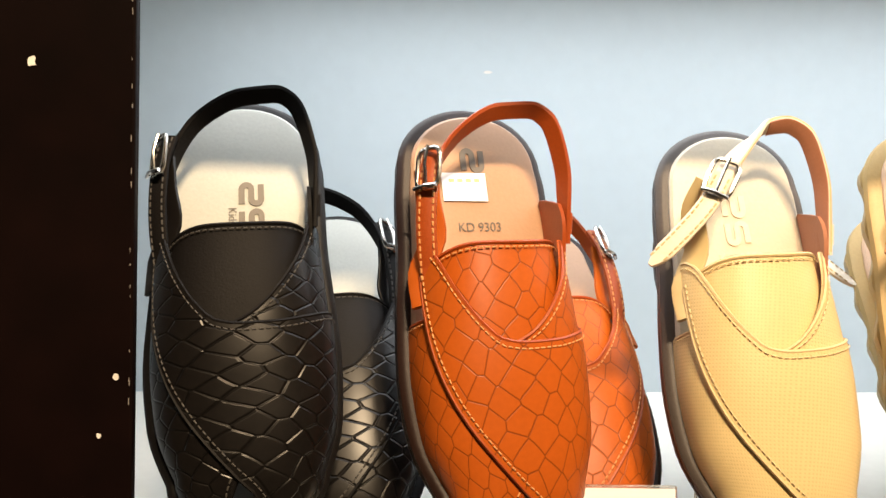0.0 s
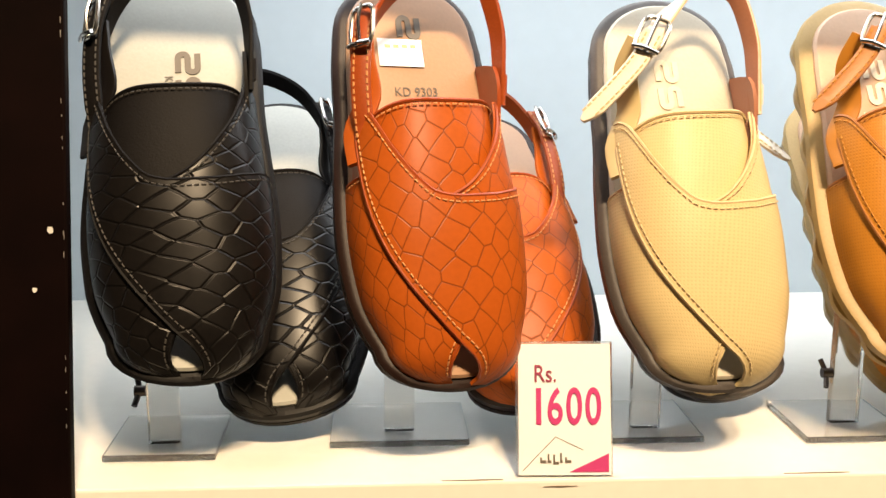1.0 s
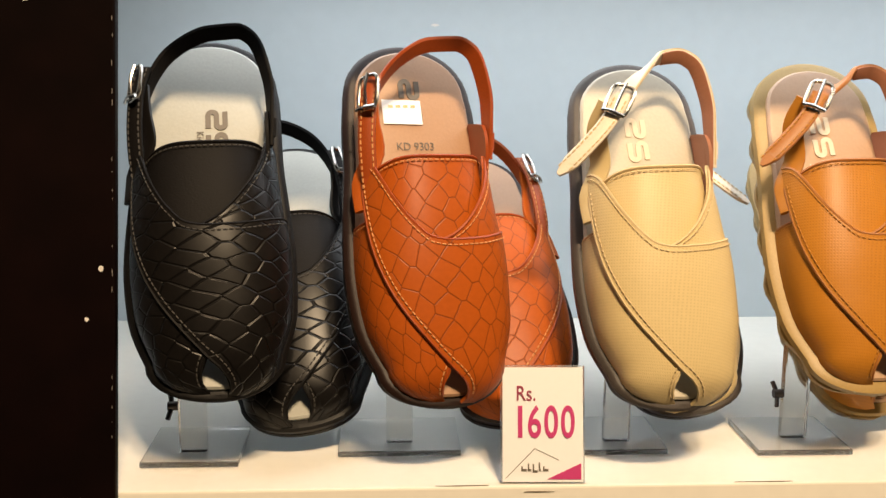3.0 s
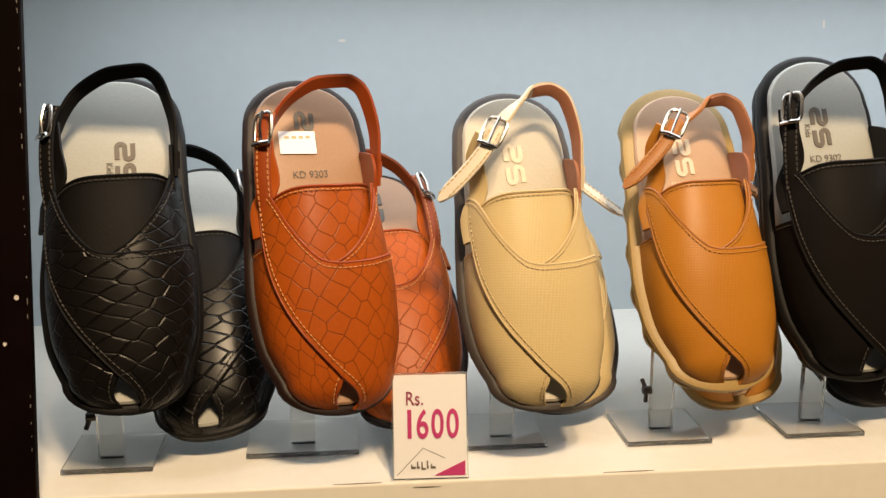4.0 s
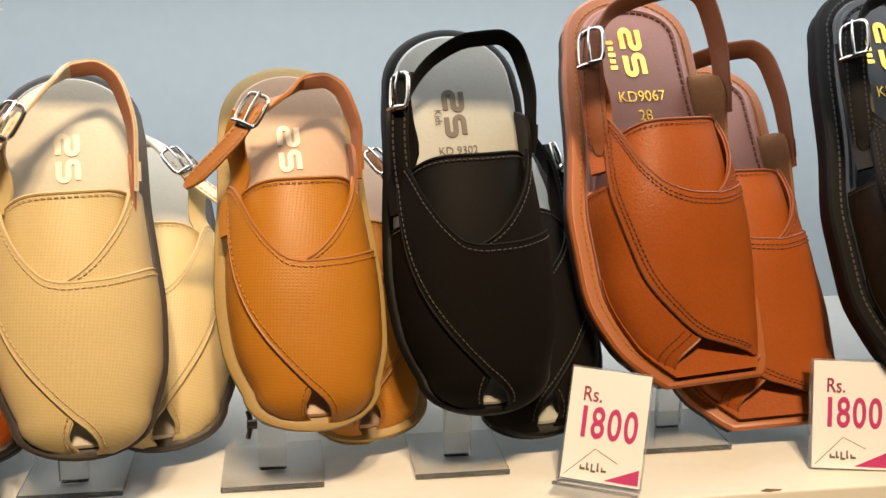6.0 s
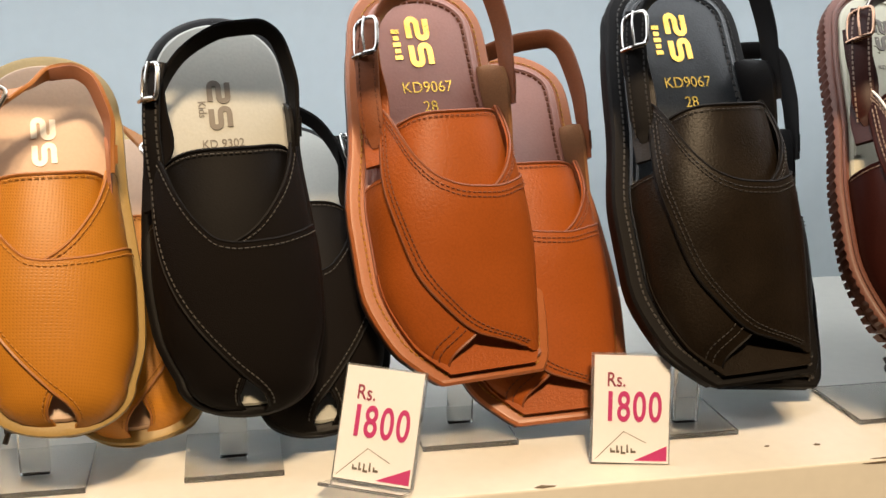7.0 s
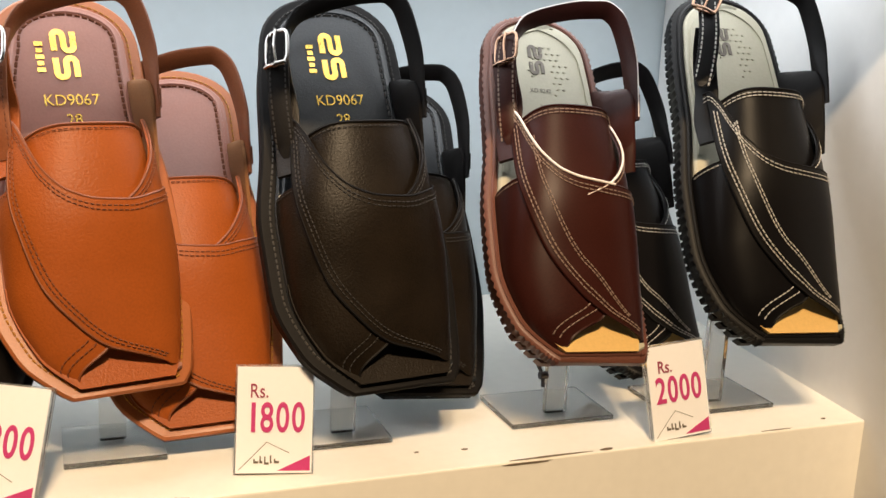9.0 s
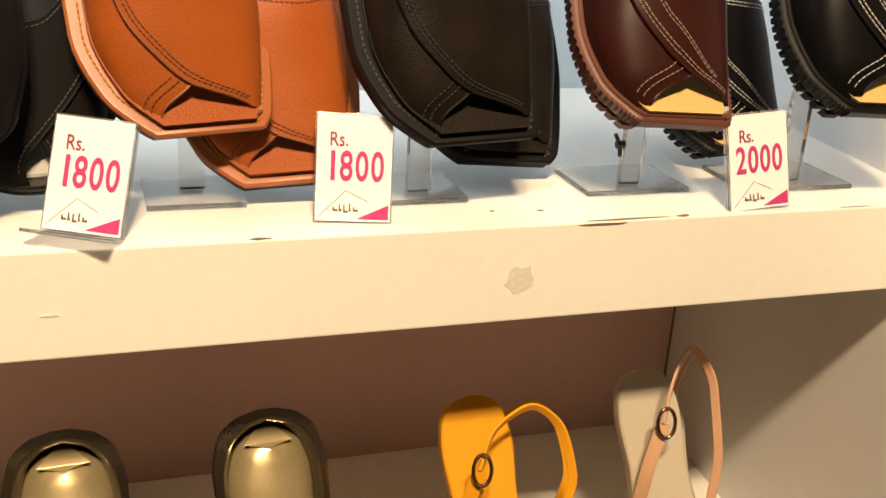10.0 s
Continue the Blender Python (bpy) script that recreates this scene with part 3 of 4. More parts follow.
    if kind == "cross" and look_of[7] == "bronze" and look_of[3] == "oxblood":
        put("piping", tube(along(lambda s: (top(-.72 + 1.0 * s) + .002, -.72 + 1.0 * s), 30, .0028)[0], .0008, sides=6), M["pipe_white"], overlay, "white piping")
        put("piping", tube(along(lambda s: (.375 + s * .26, vr(.375 + s * .26) - .01), 20, .0016)[0], .0008, sides=6), M["pipe_white"], quarter, "white piping")

    # slingback strap, buckle and tab
    wide = dict(round=.0080, square=.0105, cross=.0110)[kind] * min(1.1, k)
    xr, xl = right(.62) * k - .004, left(.7) * k + .004
    if kind == "cross":
        xr += .012
    pts = [(xr, .63 * L, .038), (xr + .0008, .70 * L, .043), (xr + .001, .78 * L, .048), (xr - .002, .87 * L, .054), (xr - .007, .925 * L, .057), (xr - .015, .948 * L, .057)]
    wides = [(.2, .1, 1), (.25, 0, 1), (.4, .1, .9), (.45, .3, .85), (.3, .5, .8), (.0, .6, .8)]
    if tail == "free":
        if kind == "cross":
            pts += [(xr - .026, .96 * L, .059), (xl + .022, .95 * L, .061), (xl + .010, .91 * L, .062), (xl + .001, .86 * L, .061)]
        else:
            pts += [(xr - .025, .938 * L, .059), (xr - .035, .898 * L, .061), (xl + .018, .84 * L, .062), (xl + .010, .78 * L, .062)]
        wides += [(.25, .55, .8), (.55, .1, .7), (.75, -.35, .45), (.8, -.5, .3)]
    else:
        pts += [(xr - .030, .945 * L, .056), (xl + .016, .895 * L, .052), (xl + .005, .81 * L, .046), (xl + .001, .74 * L, .041)]
        wides += [(-.2, .6, .8), (-.4, .3, .9), (-.3, .1, 1), (.5, 0, .9)]
    pts = [(p[0], p[1] - sling * L * min(1, max(0, i - 1) / 2) * min(1, (9 - i) / 2), p[2] - .004 * min(1, i / 3)) for i, p in enumerate(pts)]
    strap = put("strap", ribbon(pts, wides, wide, .0024, 40), strap_mat)
    lin = resample([Vector(p) for p in pts], 50)
    wd = resample([Vector(p).normalized() for p in wides], 50)
    cornr = [p + w * wide * .5 for p, w in zip(lin, wd)]
    put("strap_edge", tube(cornr, .0006, sides=5), M["pipe_white"] if look_of[3] == "oxblood" else lip, strap)
    put("strap_keeper", ribbon([(xr + .0010, .655 * L, .0385), (xr + .0014, .70 * L, .0415)], [(.2, .1, 1), (.25, 0, 1)], wide * .95, .0034, 4), plain, strap)
    lining = LINING.get(look_of[3])
    if lining:
        heart = Vector(((left(.8) + right(.8)) / 2 * k, .72 * L, .03))
        inner = []
        for a, p in enumerate(lin):
            tangent = lin[min(a + 1, 49)] - lin[max(a - 1, 0)]
            nor = tangent.cross(wd[a]).normalized()
            inner.append(p + nor * (.0014 if nor.dot(heart - p) > 0 else -.0014))
        put("strap_lining", ribbon(inner[:34], wd[:34], wide * .94, .0008, 34), M[lining], strap, "brown leather strap lining")
    # the right quarter stands up beside the footbed as far as the strap
    wall = curve((.50, .56, .62, .68, .715, .76), (.030, .036, .041, .0445, .043, .024))
    rows, nr, nq = [], 5, 14
    for layer in (0, -.0018):
        for r in range(nr):
            for q in range(nq):
                t = .50 + .26 * q / (nq - 1)
                z = .018 + (wall(t) - .018) * r / (nr - 1)
                rows.append(Vector((right(t) * k - rim - .0005 + layer + (xr - right(t) * k + rim) * (r / (nr - 1)) ** 2, t * L, z)))
    faces, c = [], nr * nq
    for r in range(nr - 1):
        for q in range(nq - 1):
            a = r * nq + q
            faces += [(a, a + 1, a + nq + 1, a + nq), (c + a, c + a + nq, c + a + nq + 1, c + a + 1)]
    hoop = [q for q in range(nq)] + [r * nq + nq - 1 for r in range(1, nr)] + [(nr - 1) * nq + q for q in range(nq - 2, -1, -1)] + [r * nq for r in range(nr - 2, 0, -1)]
    faces += [(a, b, c + b, c + a) for a, b in zip(hoop, hoop[1:] + hoop[:1])]
    put("quarter_lining", (rows, faces), M["cognac_fuzzy"] if look_of[3] == "cognac" else M[lining] if lining else plain, quarter)

    # left quarter rising from the overlay to the buckle
    q0, q1 = skin(.50, -.74, .001)[0], skin(.57, -.80, .001)[0]
    high_end = (xl + (.0 if kind == "cross" else .006), .79 * L, .056) if tail == "free" else (xl + .001, .80 * L, .043)
    put("side_strap", ribbon([q0, q1, (xl + .0035, .66 * L, .037), (xl + .0015, .735 * L, .045 if tail == "free" else .040), high_end], [(.8, .0, .6)] * 5, wide + .003, .0024, 20), upper, strap)
    if tail == "free":
        if kind == "cross":
            tab = [(xl + .002, .87 * L, .0605), (xl - .001, .78 * L, .0595), (xl - .005, .70 * L, .056), (xl - .010, .63 * L, .051)]
        else:
            tab = [(xl + .012, .795 * L, .0605), (xl + .003, .73 * L, .0595), (xl - .010, .665 * L, .056), (xl - .024, .605 * L, .051)]
        tw = [(.8, -.5, .3), (.8, -.55, .3), (.8, -.55, .35), (.75, -.6, .4)]
    else:
        tab = [(xl + .004, .84 * L, .049), (xl - .0005, .76 * L, .0475), (xl - .002, .66 * L, .043), (xl - .001, .545 * L, .036)]
        tw = [(.85, .05, .5), (.85, .1, .5), (.85, .08, .5), (.8, .1, .55)]
    tab_ob = put("strap_end", ribbon(tab, tw, wide * 1.08, .0022, 26, True), strap_mat, strap)
    line = resample([Vector(p) for p in tab], 40)
    sides = resample([Vector(p).normalized() for p in tw], 40)
    shapes = []
    for sg in (-1, 1):
        pl = [p + w * wide * .38 * sg for p, w in zip(line, sides)]
        nn = [(b - a).cross(w).normalized() for a, b, w in zip(pl, pl[1:], sides)]
        nn = [v if v.z > 0 else -v for v in nn]
        shapes.append(dashes(pl[1:-2], nn[1:], .0032, .0022, .0005, .0012))
    put("strap_end_stitching", merge(*shapes), thread, tab_ob)
    c, e1, e2 = Vector((xl + .0005, .79 * L, .050)), Vector((.12, .97, .12)).normalized(), Vector((.55, -.1, .83)).normalized()
    if tail == "free":
        c, e1, e2 = Vector((xl + .001, .86 * L, .0605) if kind == "cross" else (xl + .0105, .785 * L, .0605)), Vector((.5, .85, .05)).normalized(), Vector((.83, -.5, .25)).normalized()
    e3 = e1.cross(e2)
    if e3.z < 0:
        e3 = -e3
    a, b2 = (.0088 if kind == "round" else .0100), wide * .5 + .0020
    ring = [c + e1 * a * math.copysign(min(1, abs(math.cos(u)) ** .5), math.cos(u)) + e2 * b2 * math.copysign(min(1, abs(math.sin(u)) ** .5), math.sin(u)) + e3 * .0012 for u in [2 * math.pi * i / 28 for i in range(28)]]
    buckle = put("buckle", tube(ring, .0011, sides=8, closed=True), metal, strap, "metal buckle")
    put("prong", tube([c - e1 * a + e3 * .0022, c + e3 * .0038, c + e1 * (a + .001) + e3 * .0026], .0008, 8, 6), metal, buckle)
    put("keeper_bar", tube([c - e1 * a - e2 * b2 + e3 * .003, c - e1 * a + e3 * .0045, c - e1 * a + e2 * b2 + e3 * .003], .0010, 8, 6), metal, buckle)
    return root, dict(L=L, k=k, flip=flip, footbed=footbed, left=left, right=right)


def marks(thing, info, code, size_text, mat, logo=True, small=.0062, y_code=.70, wide=.012, x=-.002, kids=False, gap=.055, word=0):
    """Printing on a footbed: a plain mark of bars, and the model number."""
    L, f, bed = info["L"], info["flip"], info["footbed"]
    z = .0209
    if code:
        letters("print_code", code, small, pose(x * f, y_code * L, z), mat, bed, .95)
    if size_text:
        letters("print_size", size_text, small, pose(x * f, (y_code - .05) * L, z), mat, bed, .95)
    if kids:
        letters("print_word", "Kids", small * .9, pose((x - wide * .9) * f, (y_code + .10) * L, z, 0, 0, -90), mat, bed, .9)
    if logo:
        shapes, s, z1 = [], wide * .24, z + .0002
        w, h = wide, wide * 1.05
        y0 = (y_code + gap) * L
        for up in (0, 1):
            y = y0 + up * (h + .0012)
            a, b = (-w / 2 + s / 2, w / 2 - s / 2)
            turn = 1 if up else -1
            lo, hi = (y + s / 2, y + h - s / 2) if up else (y + h - s / 2, y + s / 2)
            n, r = 8, (b - a) / 4
            line = [(a, lo)] + [(a + r - r * math.cos(math.pi * i / n), hi - turn * r + turn * r * math.sin(math.pi * i / n)) for i in range(n + 1)]
            line += [(b - r - r * math.cos(math.pi * i / n), lo + turn * r - turn * r * math.sin(math.pi * i / n)) for i in range(n + 1)] + [(b, hi)]
            shapes.append(ribbon_flat([(x * f + px * f, py) for px, py in line], s, z - .0004, z1))
        link("print_mark", *merge(*shapes), mat, bed, "plain printed mark of bars", smooth=False)
        for i in range(word):
            yy = y0 + wide * .35 + i * .0040
            bar = ribbon_flat([((x - wide * .95) * f, yy), ((x - wide * .95) * f, yy + .0026)], .0034 if i % 2 else .0046, z - .0004, z1)
            link("print_bar", *bar, mat, bed, smooth=False)


def ribbon_flat(line, width, z0, z1):
    """A printed stroke along a flat line."""
    pts, verts, faces = [Vector((a, b, 0)) for a, b in line], [], []
    for i, p in enumerate(pts):
        d = pts[min(i + 1, len(pts) - 1)] - pts[max(i - 1, 0)]
        nor = Vector((-d.y, d.x, 0)).normalized() * width / 2
        verts += [(p + nor).to_tuple()[:2] + (z1,), (p - nor).to_tuple()[:2] + (z1,), (p - nor).to_tuple()[:2] + (z0,), (p + nor).to_tuple()[:2] + (z0,)]
        if i:
            o = 4 * i - 4
            faces += [(o + e, o + (e + 1) % 4, o + 4 + (e + 1) % 4, o + 4 + e) for e in range(4)]
    faces += [(0, 1, 2, 3), tuple(range(len(verts) - 4, len(verts)))]
    return verts, faces


def lean_pose(x, y, z, tilt=60, lean=6, turn=0):
    """Toe at x, y, z; the sole raised by tilt, its heel leaning sideways, the whole turned about the upright."""
    return pose(x, y, z, 0, 0, turn) @ pose(0, 0, 0, tilt, 0, 0) @ pose(0, 0, 0, 0, 0, lean)


#       sole, footbed, heel pad, upper, plain edge, strap, thread, buckle
LOOKS = dict(
    black_croc=("sole_black", "bed_pale", "bed_pad", "black_croc", "black_plain", "black_plain", "thread_grey", "chrome"),
    orange=("sole_dark", "bed_tan", "bed_rose", "orange_croc", "orange_plain", "orange_plain", "thread_orange", "chrome"),
    cream=("sole_grey", "bed_cream", "bed_cream_pad", "cream", "cream_plain", "cream_plain", "thread_cream", "chrome"),
    tan=("sole_gum", "bed_peach", "bed_tan", "tan", "tan_plain", "tan_plain", "thread_tan", "chrome"),
    suede=("sole_black", "bed_pale", "bed_pad", "suede", "black_plain", "black_plain", "thread_grey", "chrome"),
    cognac=("welt_tan", "bed_rose", "bed_rose", "cognac", "cognac_dark", "cognac_dark", "thread_brown", "chrome"),
    black_sq=("black_plain", "bed_black", "bed_black", "black_grain", "black_plain", "black_plain", "thread_black", "chrome"),
    oxblood=("sole_red", "bed_ivory", "bed_ivory", "oxblood", "oxblood", "oxblood", "thread_beige", "bronze"),
    black_x=("sole_black", "bed_ivory", "bed_ivory", "black_shine", "black_plain", "black_shine", "thread_white", "bronze"),
)
LABEL = dict(
    black_croc="black crocodile-embossed leather slingback sandal with pale footbed",
    orange="orange-brown crocodile-embossed leather slingback sandal with dark sole",
    cream="cream perforated leather slingback sandal with gold-printed footbed",
    tan="mustard perforated leather slingback sandal with gum sole",
    suede="black nubuck slingback sandal with pale grey footbed",
    cognac="cognac leather square-toed sandal with stitched welt",
    black_sq="black leather square-toed sandal with gold-printed footbed",
    oxblood="oxblood crossover sandal with white piping and ribbed sole",
    black_x="black crossover sandal with white stitching and ribbed sole",
)
# kind, look, toe x, y, z, tilt, lean, turn, length, tail
FRONT = [
    ("round", "black_croc", 0.2365, 0.0150, 0.0400, 60, 2.4, 4.5, .204, None),
    ("round", "orange", 0.3480, 0.0170, 0.0360, 64.5, -1.5, 18, .199, None),
    ("round", "cream", 0.4700, 0.0150, 0.0335, 62.5, 1.9, 5, .195, "free"),
    ("round", "tan", 0.5780, 0.0260, 0.0380, 60.7, 1.1, 5, .192, "free"),
    ("round", "suede", 0.6670, 0.0340, 0.0395, 67, 2.2, 3.6, .206, None),
    ("square", "cognac", 0.7905, 0.0530, 0.0405, 61.5, 1.4, 9, .236, None),
    ("square", "black_sq", 0.9400, 0.0300, 0.0380, 60.5, 1.7, 4.6, .248, None),
    ("cross", "oxblood", 1.0580, 0.0160, 0.0470, 54, -3, -1.5, .247, None),
    ("cross", "black_x", 1.1945, 0.0050, 0.0540, 56.5, -2, -3, .256, "free"),
]
BACK = [
    ("round", "black_croc", 0.2750, 0.055, 0.004, 46, 8, -4, .200, None),
    ("round", "orange", 0.3960, 0.062, 0.004, 43, 7, 0, .198, None),
    ("round", "cream", 0.4980, 0.078, 0.004, 50, 6, 0, .195, "free"),
    ("round", "tan", 0.6080, 0.078, 0.004, 50, 4, 0, .192, "free"),
    ("round", "suede", 0.7060, 0.068, 0.004, 48, 4, 0, .204, None),
    ("square", "cognac", 0.8440, 0.066, 0.004, 54, 4, -4, .244, None),
    ("square", "black_sq", 0.9830, 0.092, 0.004, 52, -4, -1, .240, None),
    ("cross", "black_x", 1.1620, 0.095, 0.005, 54, 4, 0, .240, None),
]
PRINT = dict(
    black_croc=dict(code="", size_text="", mat=M["ink"], kids=True, x=.003, y_code=.60), orange=dict(code="KD 9303", size_text="31", mat=M["ink"], y_code=.69, gap=.075),
    cream=dict(code="KD 9089", size_text="", mat=M["print_pale"], y_code=.65, gap=.04), tan=dict(code="KD 9089", size_text="", mat=M["print_pale"], y_code=.65, gap=.04),
    suede=dict(code="KD 9302", size_text="", mat=M["ink"], kids=True, y_code=.66, gap=.045), cognac=dict(code="KD9067", size_text="28", mat=M["gold"], y_code=.70, small=.0095, x=-.004, wide=.0145, gap=.065, word=5),
    black_sq=dict(code="KD9067", size_text="28", mat=M["gold"], y_code=.70, small=.0095, x=-.004, wide=.0145, gap=.065, word=5), oxblood=dict(code="KD 9242", size_text="28", mat=M["ink"], small=.0042, y_code=.745, wide=.0105, x=-.006),
    black_x=dict(code="", size_text="", mat=M["ink"], y_code=.745, wide=.0105, x=-.006),
)
SLING = dict(orange=.02, cream=.015, tan=.065, suede=.035, black_croc=.02)
for row in FRONT:
    kind, name, x, y, z, tilt, lean, turn, length, tail = row
    thing, info = sandal(kind, LOOKS[name], lean_pose(x, y, z, tilt, lean, turn), LABEL[name] + " on clear stand", length=length, tail=tail, sling=SLING.get(name, .015))
    marks(thing, info, **PRINT[name])
    if name == "orange":
        link("size_sticker", [(-.0185 + a * .022, (.765 + b * .07) * info["L"], .0212 + c) for c in (0, .0002) for a, b in ((0, 0), (1, -.03), (1, .97), (0, 1))],
             [(4, 5, 6, 7), (0, 1, 5, 4), (1, 2, 6, 5), (2, 3, 7, 6), (3, 0, 4, 7)], M["paper"], info["footbed"], "small white price sticker", smooth=False)
        for a in range(4):
            bar = ribbon_flat([(-.0150 + a * .0042, .815 * info["L"]), (-.0124 + a * .0042, .815 * info["L"])], .0016, .0212, .0216)
            link("print_bar", *bar, M["thread_cream"], info["footbed"], smooth=False)
for row in BACK:
    kind, name, x, y, z, tilt, lean, turn, length, tail = row
    thing, info = sandal(kind, LOOKS[name], lean_pose(x, y, z, tilt, lean, turn), LABEL[name] + " behind its pair", length=length, tail=tail, mirror=kind == "round", sling=0.0)
    if name == "orange":
        marks(thing, info, **PRINT[name])


# ---- stands ----
def stand(x0, x1, y, toe, tilt, deep=.055, floor_z=0.0, nut=False):
    """A clear display stand under a sandal whose toe is given: base plate, upright stem, tilted rest and wing nut."""
    xc, w = (x0 + x1) / 2, x1 - x0
    toe = (toe[0], toe[1], toe[2] - floor_z)
    root = empty("display_stand", pose(xc, y, floor_z), "clear acrylic shoe stand on the white shelf", "display stand", "acrylic stands")
    c, s = math.cos(radians(tilt)), math.sin(radians(tilt))
    box("base_plate", (-w / 2, 0, .0004), (w / 2, deep, .0036), M["acrylic"], root, bevel=.0006)
    reach = .045
    sy = min(deep - .008, max(.012, toe[1] + reach * c + .006 - y))
    sz = toe[2] + (sy + y - toe[1]) / c * s - .006
    stem = box("stem", (-.0075, sy, .0036), (.0075, sy + .006, sz), M["acrylic"], root, bevel=.0008)
    rest = box("rest_plate", (-.014, -.03, -.0052), (.014, .075, -.0016), M["acrylic"], root, bevel=.0006)
    rest.matrix_basis = pose(toe[0] - xc, sy, sz + .006, tilt, 0, 0)
    z = min(.030, sz * .5)
    if nut:
        link("wing_nut", *merge(tube([(-.0125, sy - .003, z - .006), (-.0110, sy + .002, z), (-.0125, sy + .006, z + .006)], .0014, 8, 6),
                            tube([(-.0130, sy + .002, z), (-.0075, sy + .002, z)], .0026, sides=10)), M["bolt"], stem, "dark metal wing nut")
    return root


STANDS = [(.1885, .241, .030), (.294, .362, .042), (.425, .478, .040), (.528, .582, .036), (.631, .683, .038),
          (.761, .817, .053), (.895, .949, .044), (1.029, 1.102, .044), (1.140, 1.224, .036)]
for (x0, x1, y), row in zip(STANDS, FRONT):
    stand(x0, x1, y, row[2:5], row[5], nut=row[1] in ("tan", "oxblood", "black_croc"))


# ---- price cards ----
def price_card(m, price, label, w=.042, h=.060, foot=0.0):
    root = empty("price_card", m, label, "price card", "price cards on the shelf")
    holder = box("holder", (-w / 2 - .001, .0006, 0), (w / 2 + .001, .0026, h + .001), M["sleeve"], root, "clear plastic sleeve", bevel=.0004)
    box("holder_back", (-w / 2 - .001, .0036, 0), (w / 2 + .001, .0046, h + .001), M["sleeve"], root, "clear plastic sleeve", bevel=.0003)
    if foot:
        box("holder_foot", (-w / 2 - .001, -.022, -.0022), (w / 2 + .001, .0046, -.0004), M["sleeve"], root, "clear plastic foot", bevel=.0004)
    card = box("card", (-w / 2, .0, .0008), (w / 2, .0005, h), M["card"], root)
    up = pose(0, -.0004, 0, 90, 0, 0)
    letters("print_currency", "Rs.", .0112, up @ Matrix.Translation((-w * .21, h * .715, 0)), M["maroon"], card, .80, .00025)
    for i, digit in enumerate(price):
        letters("print_digit", digit, .0232, up @ Matrix.Translation(((i - 1.5) * w * .208 + (w * .03 if digit == "1" else 0), h * .40, 0)), M["magenta"], card, .66 if digit != "1" else .80, .00025, bold=.0003)
    peak = [(-w * .46, h * .045), (-w * .10, h * .30), (w * .20, h * .20)]
    link("print_line", *tube([(a, -.0002, b) for a, b in peak], .00018, sides=4), M["ink"], card)
    link("print_corner", [(w * .05, -.0002 + d, .0022) for d in (0, -.0003)] + [(w / 2 - .001, -.0002 + d, .0022) for d in (0, -.0003)] + [(w / 2 - .001, -.0002 + d, h * .175) for d in (0, -.0003)],
         [(1, 3, 5), (0, 2, 4), (0, 1, 3, 2), (2, 3, 5, 4), (4, 5, 1, 0)], M["magenta"], card, smooth=False)
    bars = []
    for i, (x, bw, bh, z) in enumerate(((-.155, .05, .028, 0), (-.095, .03, .045, 0), (-.050, .045, .05, -.012), (.005, .02, .05, 0), (.045, .05, .028, 0))):
        x0, z0, bw, bh = -w * .06 + x * w * 1.35, h * .105 + z * h, bw * 1.35, bh * 1.5
        q = [(x0, z0), (x0 + bw * w, z0), (x0 + bw * w, z0 + .0012), (x0 + .0008, z0 + .0012), (x0 + .0008, z0 + bh * h), (x0, z0 + bh * h)]
        bars.append(([(a, yy, b) for yy in (0, -.0004) for a, b in q], [(6, 7, 8, 9), (6, 9, 10, 11), (0, 1, 7, 6), (2, 3, 9, 8), (3, 4, 10, 9), (5, 0, 6, 11)]))
    link("print_mark", *merge(*bars), M["ink"], card, "small grey printed mark", smooth=False)
    return root


for x, y, z, back, roll, turn, price, foot in ((.402, .002, .0006, -14, 0, -2, "1600", 0), (.7260, .015, .0030, -22, 2, -25, "1800", 1), (.8705, .018, .0006, -15, 1, -11, "1800", 0), (1.1305, .005, .0006, -14, -4, 1, "2000", 0)):
    price_card(pose(x, y, z, 0, 0, turn) @ pose(0, 0, 0, back, roll, 0), price, f"white price card reading Rs. {price} in a clear holder", foot=foot, h=.060)


# ---- marks of wear ----
def fleck(name, parent_name, points, thick, axis, mat, label):
    """A thin chip or speck with an uneven outline, lying on a face."""
    n = len(points)
    verts = [tuple(p) for p in points] + [tuple(p[i] + (thick if i == axis else 0) for i in range(3)) for p in points]
    faces = [tuple(range(n)), tuple(range(n, 2 * n))] + [(i, (i + 1) % n, n + (i + 1) % n, n + i) for i in range(n)]
    ob = link(name, verts, faces, mat, bpy.data.objects[parent_name], label, smooth=False)
    return ob


def blob(cx, cz, rx, rz, y, n=11, seed=1, flat=None):
    rng = random.Random(seed)
    out = []
    for i in range(n):
        a, r = 2 * math.pi * i / n, rng.uniform(.65, 1.15)
        u, v = cx + rx * r * math.cos(a), cz + rz * r * math.sin(a)
        out.append((u, v, flat) if flat is not None else (u, y, v))
    return out


